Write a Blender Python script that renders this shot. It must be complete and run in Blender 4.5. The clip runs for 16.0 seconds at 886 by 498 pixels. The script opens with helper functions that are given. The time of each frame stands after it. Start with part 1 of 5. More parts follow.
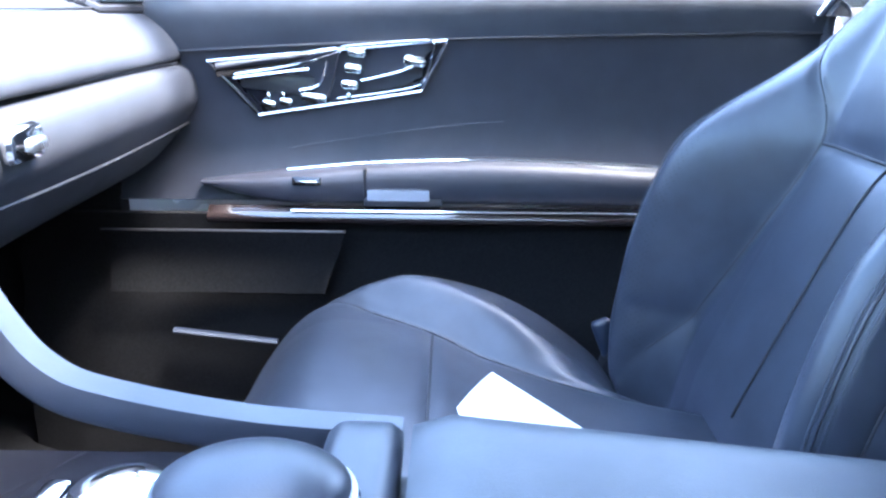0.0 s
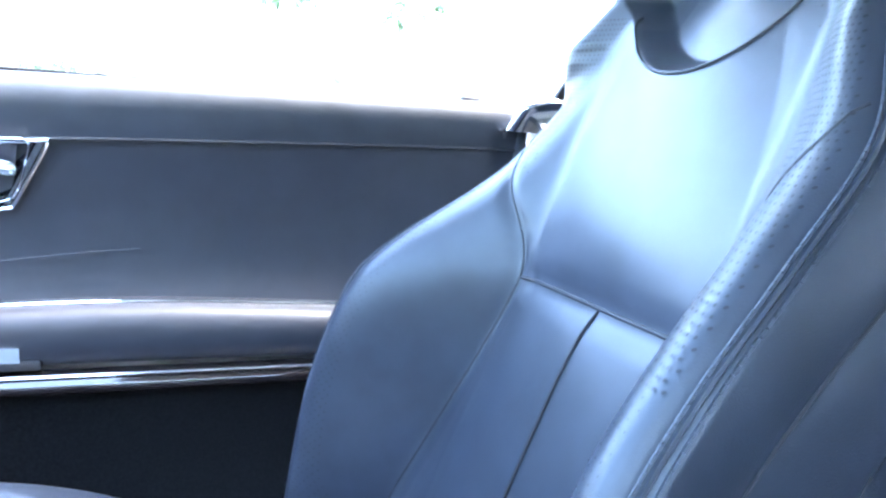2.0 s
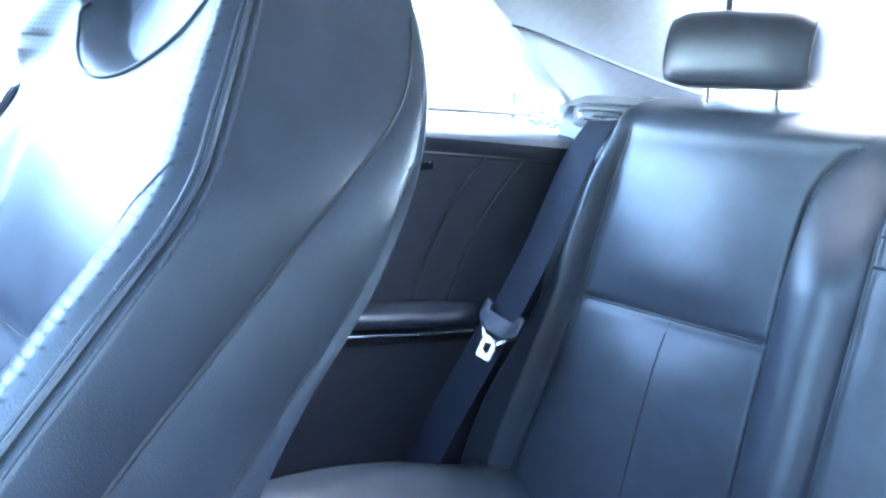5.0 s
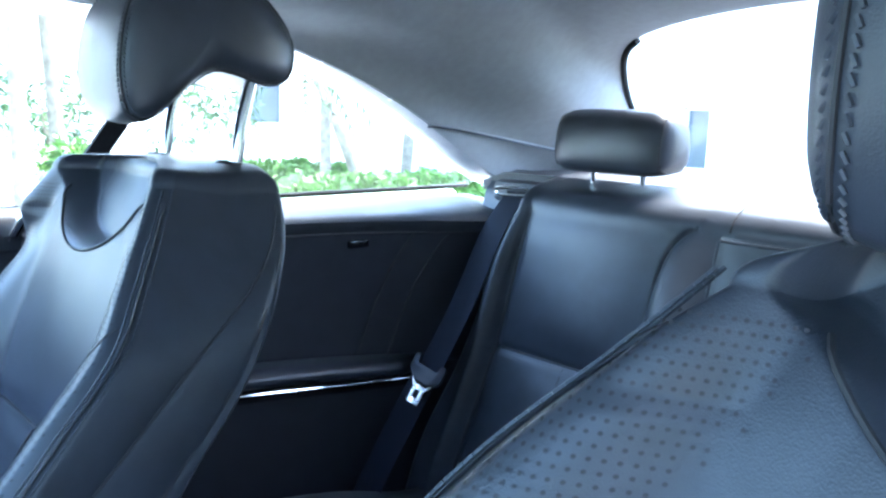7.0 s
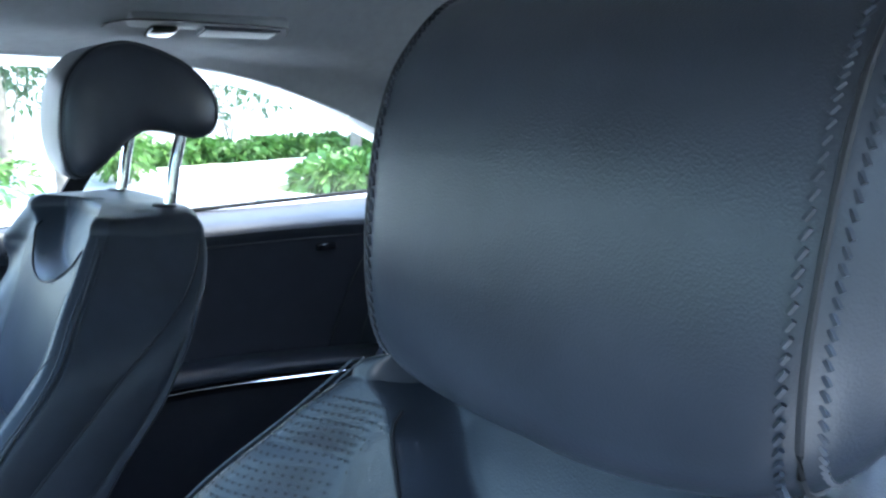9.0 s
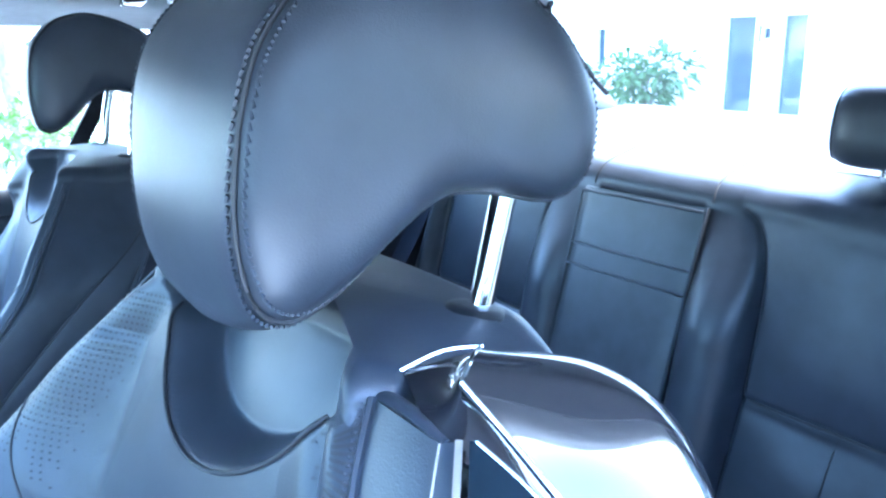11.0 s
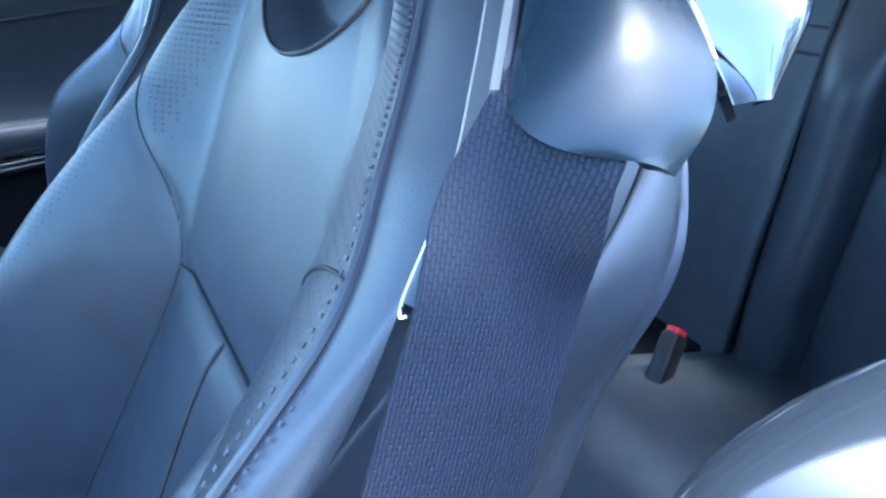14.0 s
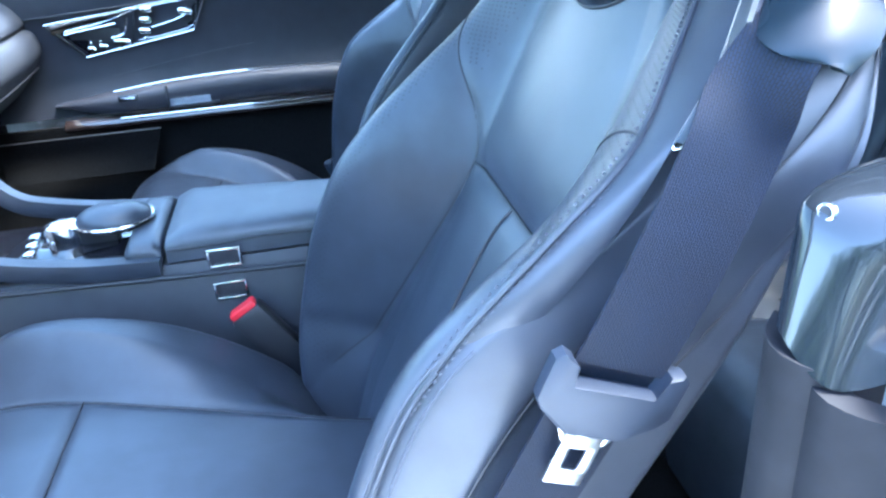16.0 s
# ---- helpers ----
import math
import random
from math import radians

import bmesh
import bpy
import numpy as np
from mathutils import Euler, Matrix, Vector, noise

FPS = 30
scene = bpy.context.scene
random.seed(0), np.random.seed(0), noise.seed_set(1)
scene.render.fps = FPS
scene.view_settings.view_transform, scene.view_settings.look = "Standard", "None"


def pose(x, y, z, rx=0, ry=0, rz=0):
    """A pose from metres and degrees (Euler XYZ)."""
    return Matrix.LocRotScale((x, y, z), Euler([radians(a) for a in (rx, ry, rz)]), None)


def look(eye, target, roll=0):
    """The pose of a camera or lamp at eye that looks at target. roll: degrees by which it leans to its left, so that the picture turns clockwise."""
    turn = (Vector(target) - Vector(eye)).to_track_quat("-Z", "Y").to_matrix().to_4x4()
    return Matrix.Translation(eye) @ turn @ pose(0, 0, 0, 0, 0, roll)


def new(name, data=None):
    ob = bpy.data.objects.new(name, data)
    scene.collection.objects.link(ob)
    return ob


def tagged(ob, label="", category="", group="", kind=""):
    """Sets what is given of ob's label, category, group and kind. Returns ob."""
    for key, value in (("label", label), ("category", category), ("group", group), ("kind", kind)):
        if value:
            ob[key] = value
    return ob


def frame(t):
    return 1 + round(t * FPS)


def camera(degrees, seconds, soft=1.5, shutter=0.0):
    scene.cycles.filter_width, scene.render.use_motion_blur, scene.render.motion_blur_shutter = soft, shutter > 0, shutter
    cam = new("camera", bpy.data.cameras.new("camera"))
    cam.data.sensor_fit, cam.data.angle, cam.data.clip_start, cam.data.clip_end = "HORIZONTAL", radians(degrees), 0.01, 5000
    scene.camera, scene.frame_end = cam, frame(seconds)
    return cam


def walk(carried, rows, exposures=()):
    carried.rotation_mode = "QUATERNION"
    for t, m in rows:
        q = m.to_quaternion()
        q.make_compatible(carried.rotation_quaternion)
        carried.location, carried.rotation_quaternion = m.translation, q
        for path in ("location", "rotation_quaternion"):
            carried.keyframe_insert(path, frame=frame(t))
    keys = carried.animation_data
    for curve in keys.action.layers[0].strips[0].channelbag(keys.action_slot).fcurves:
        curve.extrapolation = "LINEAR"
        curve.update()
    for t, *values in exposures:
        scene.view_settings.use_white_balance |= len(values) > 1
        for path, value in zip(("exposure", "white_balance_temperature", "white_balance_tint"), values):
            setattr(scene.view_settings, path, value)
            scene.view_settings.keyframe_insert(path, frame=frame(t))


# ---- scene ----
cam = camera(61.1, 16.0, soft=2.5)
PATH = [
    (0, (-0.286, 0.432, 0.942), (1.618, 0.453, 0.328), 0.5),
    (0.5, (-0.199, 0.45, 0.927), (1.749, 0.376, 0.481), 1.0),
    (1, (-0.131, 0.432, 0.918), (1.838, 0.232, 0.631), 2.4),
    (1.5, (-0.083, 0.373, 0.921), (1.854, -0.064, 0.682), 2.5),
    (2, (-0.072, 0.321, 0.921), (1.793, -0.343, 0.634), 3.2),
    (2.5, (-0.069, 0.288, 0.922), (1.705, -0.588, 0.631), 5.3),
    (3, (-0.073, 0.25, 0.922), (1.595, -0.805, 0.601), 6.7),
    (3.5, (-0.082, 0.21, 0.921), (1.457, -1.004, 0.526), 7.7),
    (4, (-0.079, 0.184, 0.927), (1.316, -1.186, 0.504), 8.4),
    (6.5, (-0.286, 0.223, 1.079), (1.123, -1.152, 0.73), 0.9),
    (7, (-0.359, 0.242, 1.105), (1.042, -1.143, 0.763), 1.8),
    (7.5, (-0.402, 0.254, 1.124), (1.004, -1.122, 0.768), 1.2),
    (8, (-0.45, 0.239, 1.146), (0.96, -1.127, 0.763), 0.7),
    (10.5, (-0.682, 0.157, 1.231), (0.868, -0.994, 0.71), -0.8),
    (11, (-0.733, 0.132, 1.199), (0.82, -1.001, 0.648), -1.5),
    (11.5, (-0.751, 0.111, 1.184), (0.754, -1.075, 0.611), -1.0),
    (12, (-0.76, 0.113, 1.165), (0.702, -1.115, 0.57), -0.2),
    (12.5, (-0.74, 0.114, 1.141), (0.694, -1.094, 0.445), -0.5),
    (13, (-0.734, 0.115, 1.114), (0.747, -0.978, 0.331), -1.7),
    (13.5, (-0.75, 0.132, 1.085), (0.818, -0.772, 0.233), -5.3),
    (14, (-0.777, 0.145, 1.074), (0.84, -0.628, 0.187), -4.6),
    (14.5, (-0.797, 0.162, 1.075), (0.862, -0.476, 0.158), -5.8),
    (15, (-0.83, 0.177, 1.067), (0.886, -0.329, 0.174), -6.0),
    (15.5, (-0.877, 0.209, 1.075), (0.874, -0.172, 0.185), -5.2),
    (16, (-0.939, 0.253, 1.096), (0.825, -0.032, 0.198), -4.2),
]
walk(cam, [(t, look(eye, goal, roll)) for t, eye, goal, roll in PATH],
     exposures=[(0, 5.6, 5950, 15), (0.5, 5.85, 5600, 14), (1.0, 6.15, 5450, 13), (1.5, 6.25, 5750, 13), (2, 6.05, 6100, 12), (3, 5.45, 6600, 10), (3.5, 5.72, 6250, 9), (4, 6.5, 5900, 9), (6.3, 5.85, 5850, 6), (7.0, 4.75, 5850, 6), (8.2, 3.7, 6250, 6),
                (10.3, 4.95, 5250, 6), (11.0, 5.15, 5200, 6), (11.5, 4.9, 5300, 6), (12.5, 4.42, 5500, 6), (13.5, 4.33, 5350, 5), (14.3, 4.97, 5250, 4), (15, 5.12, 5600, 4), (16, 5.0, 5500, 5)])



# ---- light ----
SUN_EL, SUN_AZ = 64.0, 194.0          # degrees above the horizon, clockwise from the car's nose
world = bpy.data.worlds.new("sky")
scene.world = world
world.use_nodes = True
wn = world.node_tree.nodes
sky = wn.new("ShaderNodeTexSky")
sky.sky_type, sky.sun_disc = "NISHITA", False
sky.sun_elevation, sky.sun_rotation = radians(SUN_EL), radians(SUN_AZ)
sky.air_density, sky.dust_density = 1.0, 2.0
wn["Background"].inputs["Strength"].default_value = 0.15
world.node_tree.links.new(sky.outputs[0], wn["Background"].inputs["Color"])
sun = new("sun", bpy.data.lights.new("sun", "SUN"))
sun.data.energy, sun.data.angle, sun.data.color = 1.4, radians(20), (1.0, 0.97, 0.92)
to_sun = Vector((math.sin(radians(SUN_AZ)) * math.cos(radians(SUN_EL)), math.cos(radians(SUN_AZ)) * math.cos(radians(SUN_EL)), math.sin(radians(SUN_EL))))
sun.matrix_world = look(to_sun * 20, (0, 0, 0))


# ---- materials ----
def mat(name, colour, rough=0.5, metal=0.0, vary=0.15, scale=40.0, bump=0.0, bump_scale=600.0, spec=0.5, coat=0.0, cells=False, rough_vary=0.08, wrinkle=0.0):
    m = bpy.data.materials.new(name)
    m.use_nodes = True
    nt = m.node_tree
    b = nt.nodes["Principled BSDF"]
    b.inputs["Roughness"].default_value = rough
    b.inputs["Metallic"].default_value = metal
    b.inputs["Specular IOR Level"].default_value = spec
    b.inputs["Coat Weight"].default_value = coat
    b.inputs["Coat Roughness"].default_value = 0.05
    tc = nt.nodes.new("ShaderNodeTexCoord")
    n1 = nt.nodes.new("ShaderNodeTexNoise")
    n1.inputs["Scale"].default_value, n1.inputs["Detail"].default_value = scale, 5
    nt.links.new(tc.outputs["Object"], n1.inputs["Vector"])
    r = nt.nodes.new("ShaderNodeValToRGB")
    r.color_ramp.elements[0].position, r.color_ramp.elements[1].position = 0.3, 0.7
    r.color_ramp.elements[0].color = (*[c * (1 - vary) for c in colour], 1)
    r.color_ramp.elements[1].color = (*[min(1, c * (1 + vary)) for c in colour], 1)
    nt.links.new(n1.outputs["Fac"], r.inputs["Fac"])
    nt.links.new(r.outputs["Color"], b.inputs["Base Color"])
    n3 = nt.nodes.new("ShaderNodeTexNoise")
    n3.inputs["Scale"].default_value, n3.inputs["Detail"].default_value = scale * 0.35, 3
    nt.links.new(tc.outputs["Object"], n3.inputs["Vector"])
    mr = nt.nodes.new("ShaderNodeMapRange")
    mr.inputs["To Min"].default_value, mr.inputs["To Max"].default_value = max(0.02, rough - rough_vary), rough + rough_vary
    nt.links.new(n3.outputs["Fac"], mr.inputs["Value"])
    nt.links.new(mr.outputs[0], b.inputs["Roughness"])
    if bump:
        bp = nt.nodes.new("ShaderNodeBump")
        bp.inputs["Strength"].default_value, bp.inputs["Distance"].default_value = bump, 0.001
        if cells:
            v = nt.nodes.new("ShaderNodeTexVoronoi")
            v.inputs["Scale"].default_value = bump_scale
            nt.links.new(tc.outputs["Object"], v.inputs["Vector"])
            nt.links.new(v.outputs["Distance"], bp.inputs["Height"])
        else:
            v = nt.nodes.new("ShaderNodeTexNoise")
            v.inputs["Scale"].default_value, v.inputs["Detail"].default_value = bump_scale, 3
            nt.links.new(tc.outputs["Object"], v.inputs["Vector"])
            nt.links.new(v.outputs["Fac"], bp.inputs["Height"])
        nt.links.new(bp.outputs[0], b.inputs["Normal"])
        if wrinkle:
            w = nt.nodes.new("ShaderNodeTexNoise")
            w.inputs["Scale"].default_value, w.inputs["Detail"].default_value, w.inputs["Distortion"].default_value = 9, 1.5, 0.8
            nt.links.new(tc.outputs["Object"], w.inputs["Vector"])
            bw = nt.nodes.new("ShaderNodeBump")
            bw.inputs["Strength"].default_value, bw.inputs["Distance"].default_value = wrinkle, 0.006
            nt.links.new(w.outputs["Fac"], bw.inputs["Height"])
            nt.links.new(bw.outputs[0], bp.inputs["Normal"])
    return m


def glass(name, tint=(0.97, 0.99, 0.98), reflect=0.06):
    m = bpy.data.materials.new(name)
    m.use_nodes = True
    nt = m.node_tree
    nt.nodes.remove(nt.nodes["Principled BSDF"])
    mix, tr, gl = nt.nodes.new("ShaderNodeMixShader"), nt.nodes.new("ShaderNodeBsdfTransparent"), nt.nodes.new("ShaderNodeBsdfGlossy")
    tr.inputs[0].default_value = (*tint, 1)
    gl.inputs["Roughness"].default_value = 0.02
    mix.inputs[0].default_value = reflect
    nt.links.new(tr.outputs[0], mix.inputs[1])
    nt.links.new(gl.outputs[0], mix.inputs[2])
    nt.links.new(mix.outputs[0], nt.nodes["Material Output"].inputs[0])
    return m


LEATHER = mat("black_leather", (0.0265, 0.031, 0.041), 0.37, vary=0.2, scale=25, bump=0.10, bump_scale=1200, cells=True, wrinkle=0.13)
# Same black leather in a lighter tone, for lid, rear armrest and rear cushion.
LEATHER_GREY = mat("lighter_black_leather", (0.040, 0.045, 0.054), 0.42, vary=0.2, scale=25, bump=0.10, bump_scale=1200, cells=True, wrinkle=0.13)
SEAM = mat("seam_shadow_thread", (0.014, 0.014, 0.017), 0.6, vary=0.2, scale=200)
THREAD = mat("grey_blue_thread", (0.030, 0.035, 0.047), 0.5, vary=0.3, scale=400)
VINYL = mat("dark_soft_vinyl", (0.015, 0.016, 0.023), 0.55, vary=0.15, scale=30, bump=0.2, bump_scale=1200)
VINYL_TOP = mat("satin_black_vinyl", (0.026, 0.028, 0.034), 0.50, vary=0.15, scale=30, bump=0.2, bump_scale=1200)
PLASTIC = mat("matte_black_plastic", (0.013, 0.013, 0.015), 0.42, vary=0.15, scale=80, bump=0.15, bump_scale=1500)
PLASTIC_SIDE = mat("satin_dark_plastic", (0.006, 0.0115, 0.017), 0.25, vary=0.08, scale=60, bump=0.05, bump_scale=1500, spec=0.20)
GRIP = mat("dark_moulded_plastic", (0.010, 0.015, 0.027), 0.5, vary=0.08, scale=60, bump=0.1, bump_scale=1500)
GLOSS = mat("gloss_black_lacquer", (0.008, 0.008, 0.010), 0.05, vary=0.1, rough_vary=0.02)
LACQUER = mat("deep_gloss_black_lacquer", (0.010, 0.010, 0.013), 0.04, vary=0.1, spec=1.0, coat=1.0, rough_vary=0.015)
CHROME = mat("chrome", (0.86, 0.87, 0.88), 0.10, 1.0, vary=0.03, scale=60, rough_vary=0.05)
SATIN = mat("satin_metal", (0.78, 0.79, 0.80), 0.28, 1.0, vary=0.05, scale=60)
WOOD = mat("dark_burl_wood", (0.013, 0.009, 0.008), 0.12, vary=0.6, scale=50, coat=1.0, rough_vary=0.03)
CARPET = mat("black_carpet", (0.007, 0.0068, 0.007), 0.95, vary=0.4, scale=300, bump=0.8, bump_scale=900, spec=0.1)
LINER = mat("grey_headliner_cloth", (0.30, 0.31, 0.32), 0.9, vary=0.05, scale=60, bump=0.25, bump_scale=1500, spec=0.15)
LINER_TRIM = mat("grey_pillar_plastic", (0.30, 0.31, 0.32), 0.55, vary=0.05, scale=60, bump=0.1, bump_scale=1500)
RUBBER = mat("black_rubber", (0.010, 0.010, 0.012), 0.7, vary=0.2, scale=80, spec=0.15)
WEBBING = mat("belt_webbing", (0.006, 0.012, 0.028), 0.60, vary=0.15, scale=60, spec=0.22)


def weave(m, across, along, width=0.0024, row=0.0015, depth=0.0006):
    """Adds a woven relief to a cloth material."""
    nt = m.node_tree
    b = nt.nodes["Principled BSDF"]
    tc = nt.nodes.new("ShaderNodeTexCoord")
    comb = nt.nodes.new("ShaderNodeCombineXYZ")
    for k, v in enumerate((across, along)):
        d = nt.nodes.new("ShaderNodeVectorMath")
        d.operation = "DOT_PRODUCT"
        d.inputs[1].default_value = v
        nt.links.new(tc.outputs["Object"], d.inputs[0])
        nt.links.new(d.outputs["Value"], comb.inputs[k])
    br = nt.nodes.new("ShaderNodeTexBrick")
    br.inputs["Scale"].default_value = 1.0
    br.inputs["Brick Width"].default_value, br.inputs["Row Height"].default_value = width, row
    br.inputs["Mortar Size"].default_value, br.inputs["Mortar Smooth"].default_value = 0.0004, 0.6
    nt.links.new(comb.outputs[0], br.inputs["Vector"])
    bp = nt.nodes.new("ShaderNodeBump")
    bp.invert = True
    bp.inputs["Strength"].default_value, bp.inputs["Distance"].default_value = 0.8, depth
    nt.links.new(br.outputs["Fac"], bp.inputs["Height"])
    nt.links.new(bp.outputs[0], b.inputs["Normal"])
    ramp = [n for n in nt.nodes if n.type == "VALTORGB"][0]
    mix = nt.nodes.new("ShaderNodeMix")
    mix.data_type = "RGBA"
    nt.links.new(br.outputs["Fac"], mix.inputs["Factor"])
    nt.links.new(ramp.outputs["Color"], mix.inputs[6])
    mix.inputs[7].default_value = (0.004, 0.004, 0.006, 1)
    nt.links.new(mix.outputs[2], b.inputs["Base Color"])


weave(WEBBING, (-0.1, 0.37, -0.92), (0.2, 0.92, 0.37), 0.0034, 0.0014)
RED = mat("red_plastic", (0.55, 0.02, 0.03), 0.35, vary=0.05)
PAPER = mat("white_paper", (0.82, 0.82, 0.80), 0.8, vary=0.03)
PAINT = mat("silver_paint", (0.62, 0.64, 0.66), 0.25, 0.3, vary=0.04, coat=0.6)
CLEAR = glass("window_glass")
# Windscreen tint is added to dim the light coming in from ahead.
SHADED = glass("dimming_windscreen_glass", (0.72, 0.76, 0.75))


# ---- mesh tools ----
def crom(pts, n, closed=False):
    """n points on a smooth curve through pts."""
    P = np.array(pts, float)
    k = len(P)
    out = []
    segs = k if closed else k - 1
    for i in range(n):
        s = i / (n if closed else n - 1) * segs
        j = min(int(s), segs - 1)
        f = s - j
        if closed:
            a, b, c, d = P[(j - 1) % k], P[j % k], P[(j + 1) % k], P[(j + 2) % k]
        else:
            a, b, c, d = P[max(j - 1, 0)], P[j], P[min(j + 1, k - 1)], P[min(j + 2, k - 1)]
        out.append(0.5 * (2 * b + (c - a) * f + (2 * a - 5 * b + 4 * c - d) * f * f + (3 * b - a - 3 * c + d) * f ** 3))
    return np.array(out)


def ease(a, b, x):
    t = min(1.0, max(0.0, (x - a) / (b - a)))
    return t * t * (3 - 2 * t)


def curve_at(xs, ys, x):
    """A smooth function through a few knots."""
    x = min(max(x, xs[0]), xs[-1])
    for i in range(len(xs) - 1):
        if x <= xs[i + 1]:
            h = xs[i + 1] - xs[i]
            f = (x - xs[i]) / h
            d = [(ys[min(j + 1, len(ys) - 1)] - ys[max(j - 1, 0)]) / (xs[min(j + 1, len(xs) - 1)] - xs[max(j - 1, 0)]) * h for j in (i, i + 1)]
            return (2 * f ** 3 - 3 * f * f + 1) * ys[i] + (f ** 3 - 2 * f * f + f) * d[0] + (3 * f * f - 2 * f ** 3) * ys[i + 1] + (f ** 3 - f * f) * d[1]
    return ys[-1]


def sheet(P, close_u=False, close_v=False, bm=None, cap=False):
    """Quads over a grid of points P[u][v]."""
    bm = bm or bmesh.new()
    V = [[bm.verts.new(p) for p in row] for row in P]
    nu, nv = len(V), len(V[0])
    for i in range(nu if close_u else nu - 1):
        for j in range(nv if close_v else nv - 1):
            a, b, c, d = V[i][j], V[i][(j + 1) % nv], V[(i + 1) % nu][(j + 1) % nv], V[(i + 1) % nu][j]
            if len({a, b, c, d}) == 4:
                bm.faces.new((a, b, c, d))
    if cap:
        for row in (V[0], V[-1]):
            bm.faces.new(row)
    return bm


def thick(bm, t, eye=(0.0, -0.1, 0.85)):
    """Gives a sheet thickness on the side away from the cabin's middle."""
    bmesh.ops.recalc_face_normals(bm, faces=bm.faces)
    c = Vector(eye)
    if sum(f.normal.dot(c - f.calc_center_median()) * f.calc_area() for f in bm.faces) < 0:
        bmesh.ops.reverse_faces(bm, faces=bm.faces)
    bm.normal_update()
    faces, verts = bm.faces[:], bm.verts[:]
    rim = [e for e in bm.edges if len(e.link_faces) == 1]
    twin = {v: bm.verts.new(v.co - v.normal * t) for v in verts}
    for f in faces:
        bm.faces.new([twin[v] for v in reversed(f.verts)])
    for e in rim:
        a, b = e.verts
        bm.faces.new((a, b, twin[b], twin[a]))
    return bm


def tube(path, r, n=6, bm=None, closed=False, flat=1.0):
    """A round bead along a path."""
    path = [Vector(p) for p in path]
    rows = []
    for i, p in enumerate(path):
        if closed:
            t = path[(i + 1) % len(path)] - path[i - 1]
        else:
            t = path[min(i + 1, len(path) - 1)] - path[max(i - 1, 0)]
        t.normalize()
        up = Vector((0, 0, 1)) if abs(t.z) < 0.9 else Vector((0, 1, 0))
        a = t.cross(up).normalized()
        b = a.cross(t)
        rr = r(i / (len(path) - 1)) if callable(r) else r
        rows.append([p + a * math.cos(k / n * 2 * math.pi) * rr + b * math.sin(k / n * 2 * math.pi) * rr * flat for k in range(n)])
    bm = sheet(rows, close_u=closed, close_v=True, bm=bm, cap=not closed)
    return bm


def sweep(section, path, closed_section=True, bm=None, side=(1, 0, 0)):
    """A section of (side, up) pairs carried along a path; the up way is square to both."""
    path = [Vector(p) for p in path]
    rows = []
    s = Vector(side)
    for i, p in enumerate(path):
        t = (path[min(i + 1, len(path) - 1)] - path[max(i - 1, 0)]).normalized()
        a = (s - t * s.dot(t)).normalized()
        b = t.cross(a)
        rows.append([p + a * u + b * v for u, v in section])
    return sheet(rows, close_v=closed_section, bm=bm, cap=closed_section)


def box(size, at=(0, 0, 0), bevel=0.003, seg=2, turn=(0, 0, 0), bm=None):
    tmp = bmesh.new()
    bmesh.ops.create_cube(tmp, size=1)
    bmesh.ops.scale(tmp, vec=size, verts=tmp.verts)
    if bevel:
        bmesh.ops.bevel(tmp, geom=tmp.edges[:], offset=bevel, segments=seg, affect="EDGES", profile=0.5)
    bmesh.ops.transform(tmp, matrix=pose(*at, *turn), verts=tmp.verts)
    if bm is None:
        return tmp
    vs = [bm.verts.new(v.co) for v in tmp.verts]
    tmp.verts.index_update()
    for f in tmp.faces:
        bm.faces.new([vs[v.index] for v in f.verts])
    tmp.free()
    return bm


def lathe(profile, at=(0, 0, 0), turn=(0, 0, 0), n=32, bm=None):
    m = pose(*at, *turn)
    rows = [[m @ Vector((r * math.cos(k / n * 2 * math.pi), r * math.sin(k / n * 2 * math.pi), z)) for k in range(n)] for r, z in profile]
    return sheet(rows, close_v=True, bm=bm, cap=True)


def part(name, bm, material, parent=None, label="", smooth=True):
    me = bpy.data.meshes.new(name)
    base, up = Vector((0, 0, 0)), parent
    while up:
        base += up.location
        up = up.parent
    bmesh.ops.translate(bm, vec=-base, verts=bm.verts)
    bmesh.ops.recalc_face_normals(bm, faces=bm.faces)
    bm.to_mesh(me)
    bm.free()
    for p in me.polygons:
        p.use_smooth = smooth
    me.materials.append(material)
    ob = new(name, me)
    if parent:
        ob.parent = parent
    if label:
        ob["label"] = label
    if smooth:
        me.set_sharp_from_angle(angle=radians(42))
    return ob


def thing(name, at, label, category, group="", kind=""):
    return tagged(new(name), label, category, group, kind) if at is None else tagged(placed(new(name), at), label, category, group, kind)


def placed(ob, at):
    ob.location = at
    return ob


def mirror(bm):
    bmesh.ops.scale(bm, vec=(-1, 1, 1), verts=bm.verts)
    return bm

# ---- shell of the car ----
EDGE_CURVE = crom([(0.575, 0.40, 1.215), (0.585, 0.2, 1.228), (0.59, -0.05, 1.228), (0.60, -0.33, 1.211), (0.605, -0.534, 1.155), (0.622, -0.68, 1.098), (0.65, -0.83, 1.03), (0.672, -0.945, 0.985)], 64)


def roof_edge(s, v):
    """The side edge of the roof lining: along the door opening, then down behind the quarter window."""
    p = EDGE_CURVE
    i = v * 63
    j = min(int(i), 62)
    q = p[j] * (1 - i + j) + p[j + 1] * (i - j)
    lift = 0.035 * (1 - ease(-0.35, 0.0, -q[1] - 0.25)) if s < 0 else 0.0
    return np.array((s * q[0], q[1], q[2] + lift))



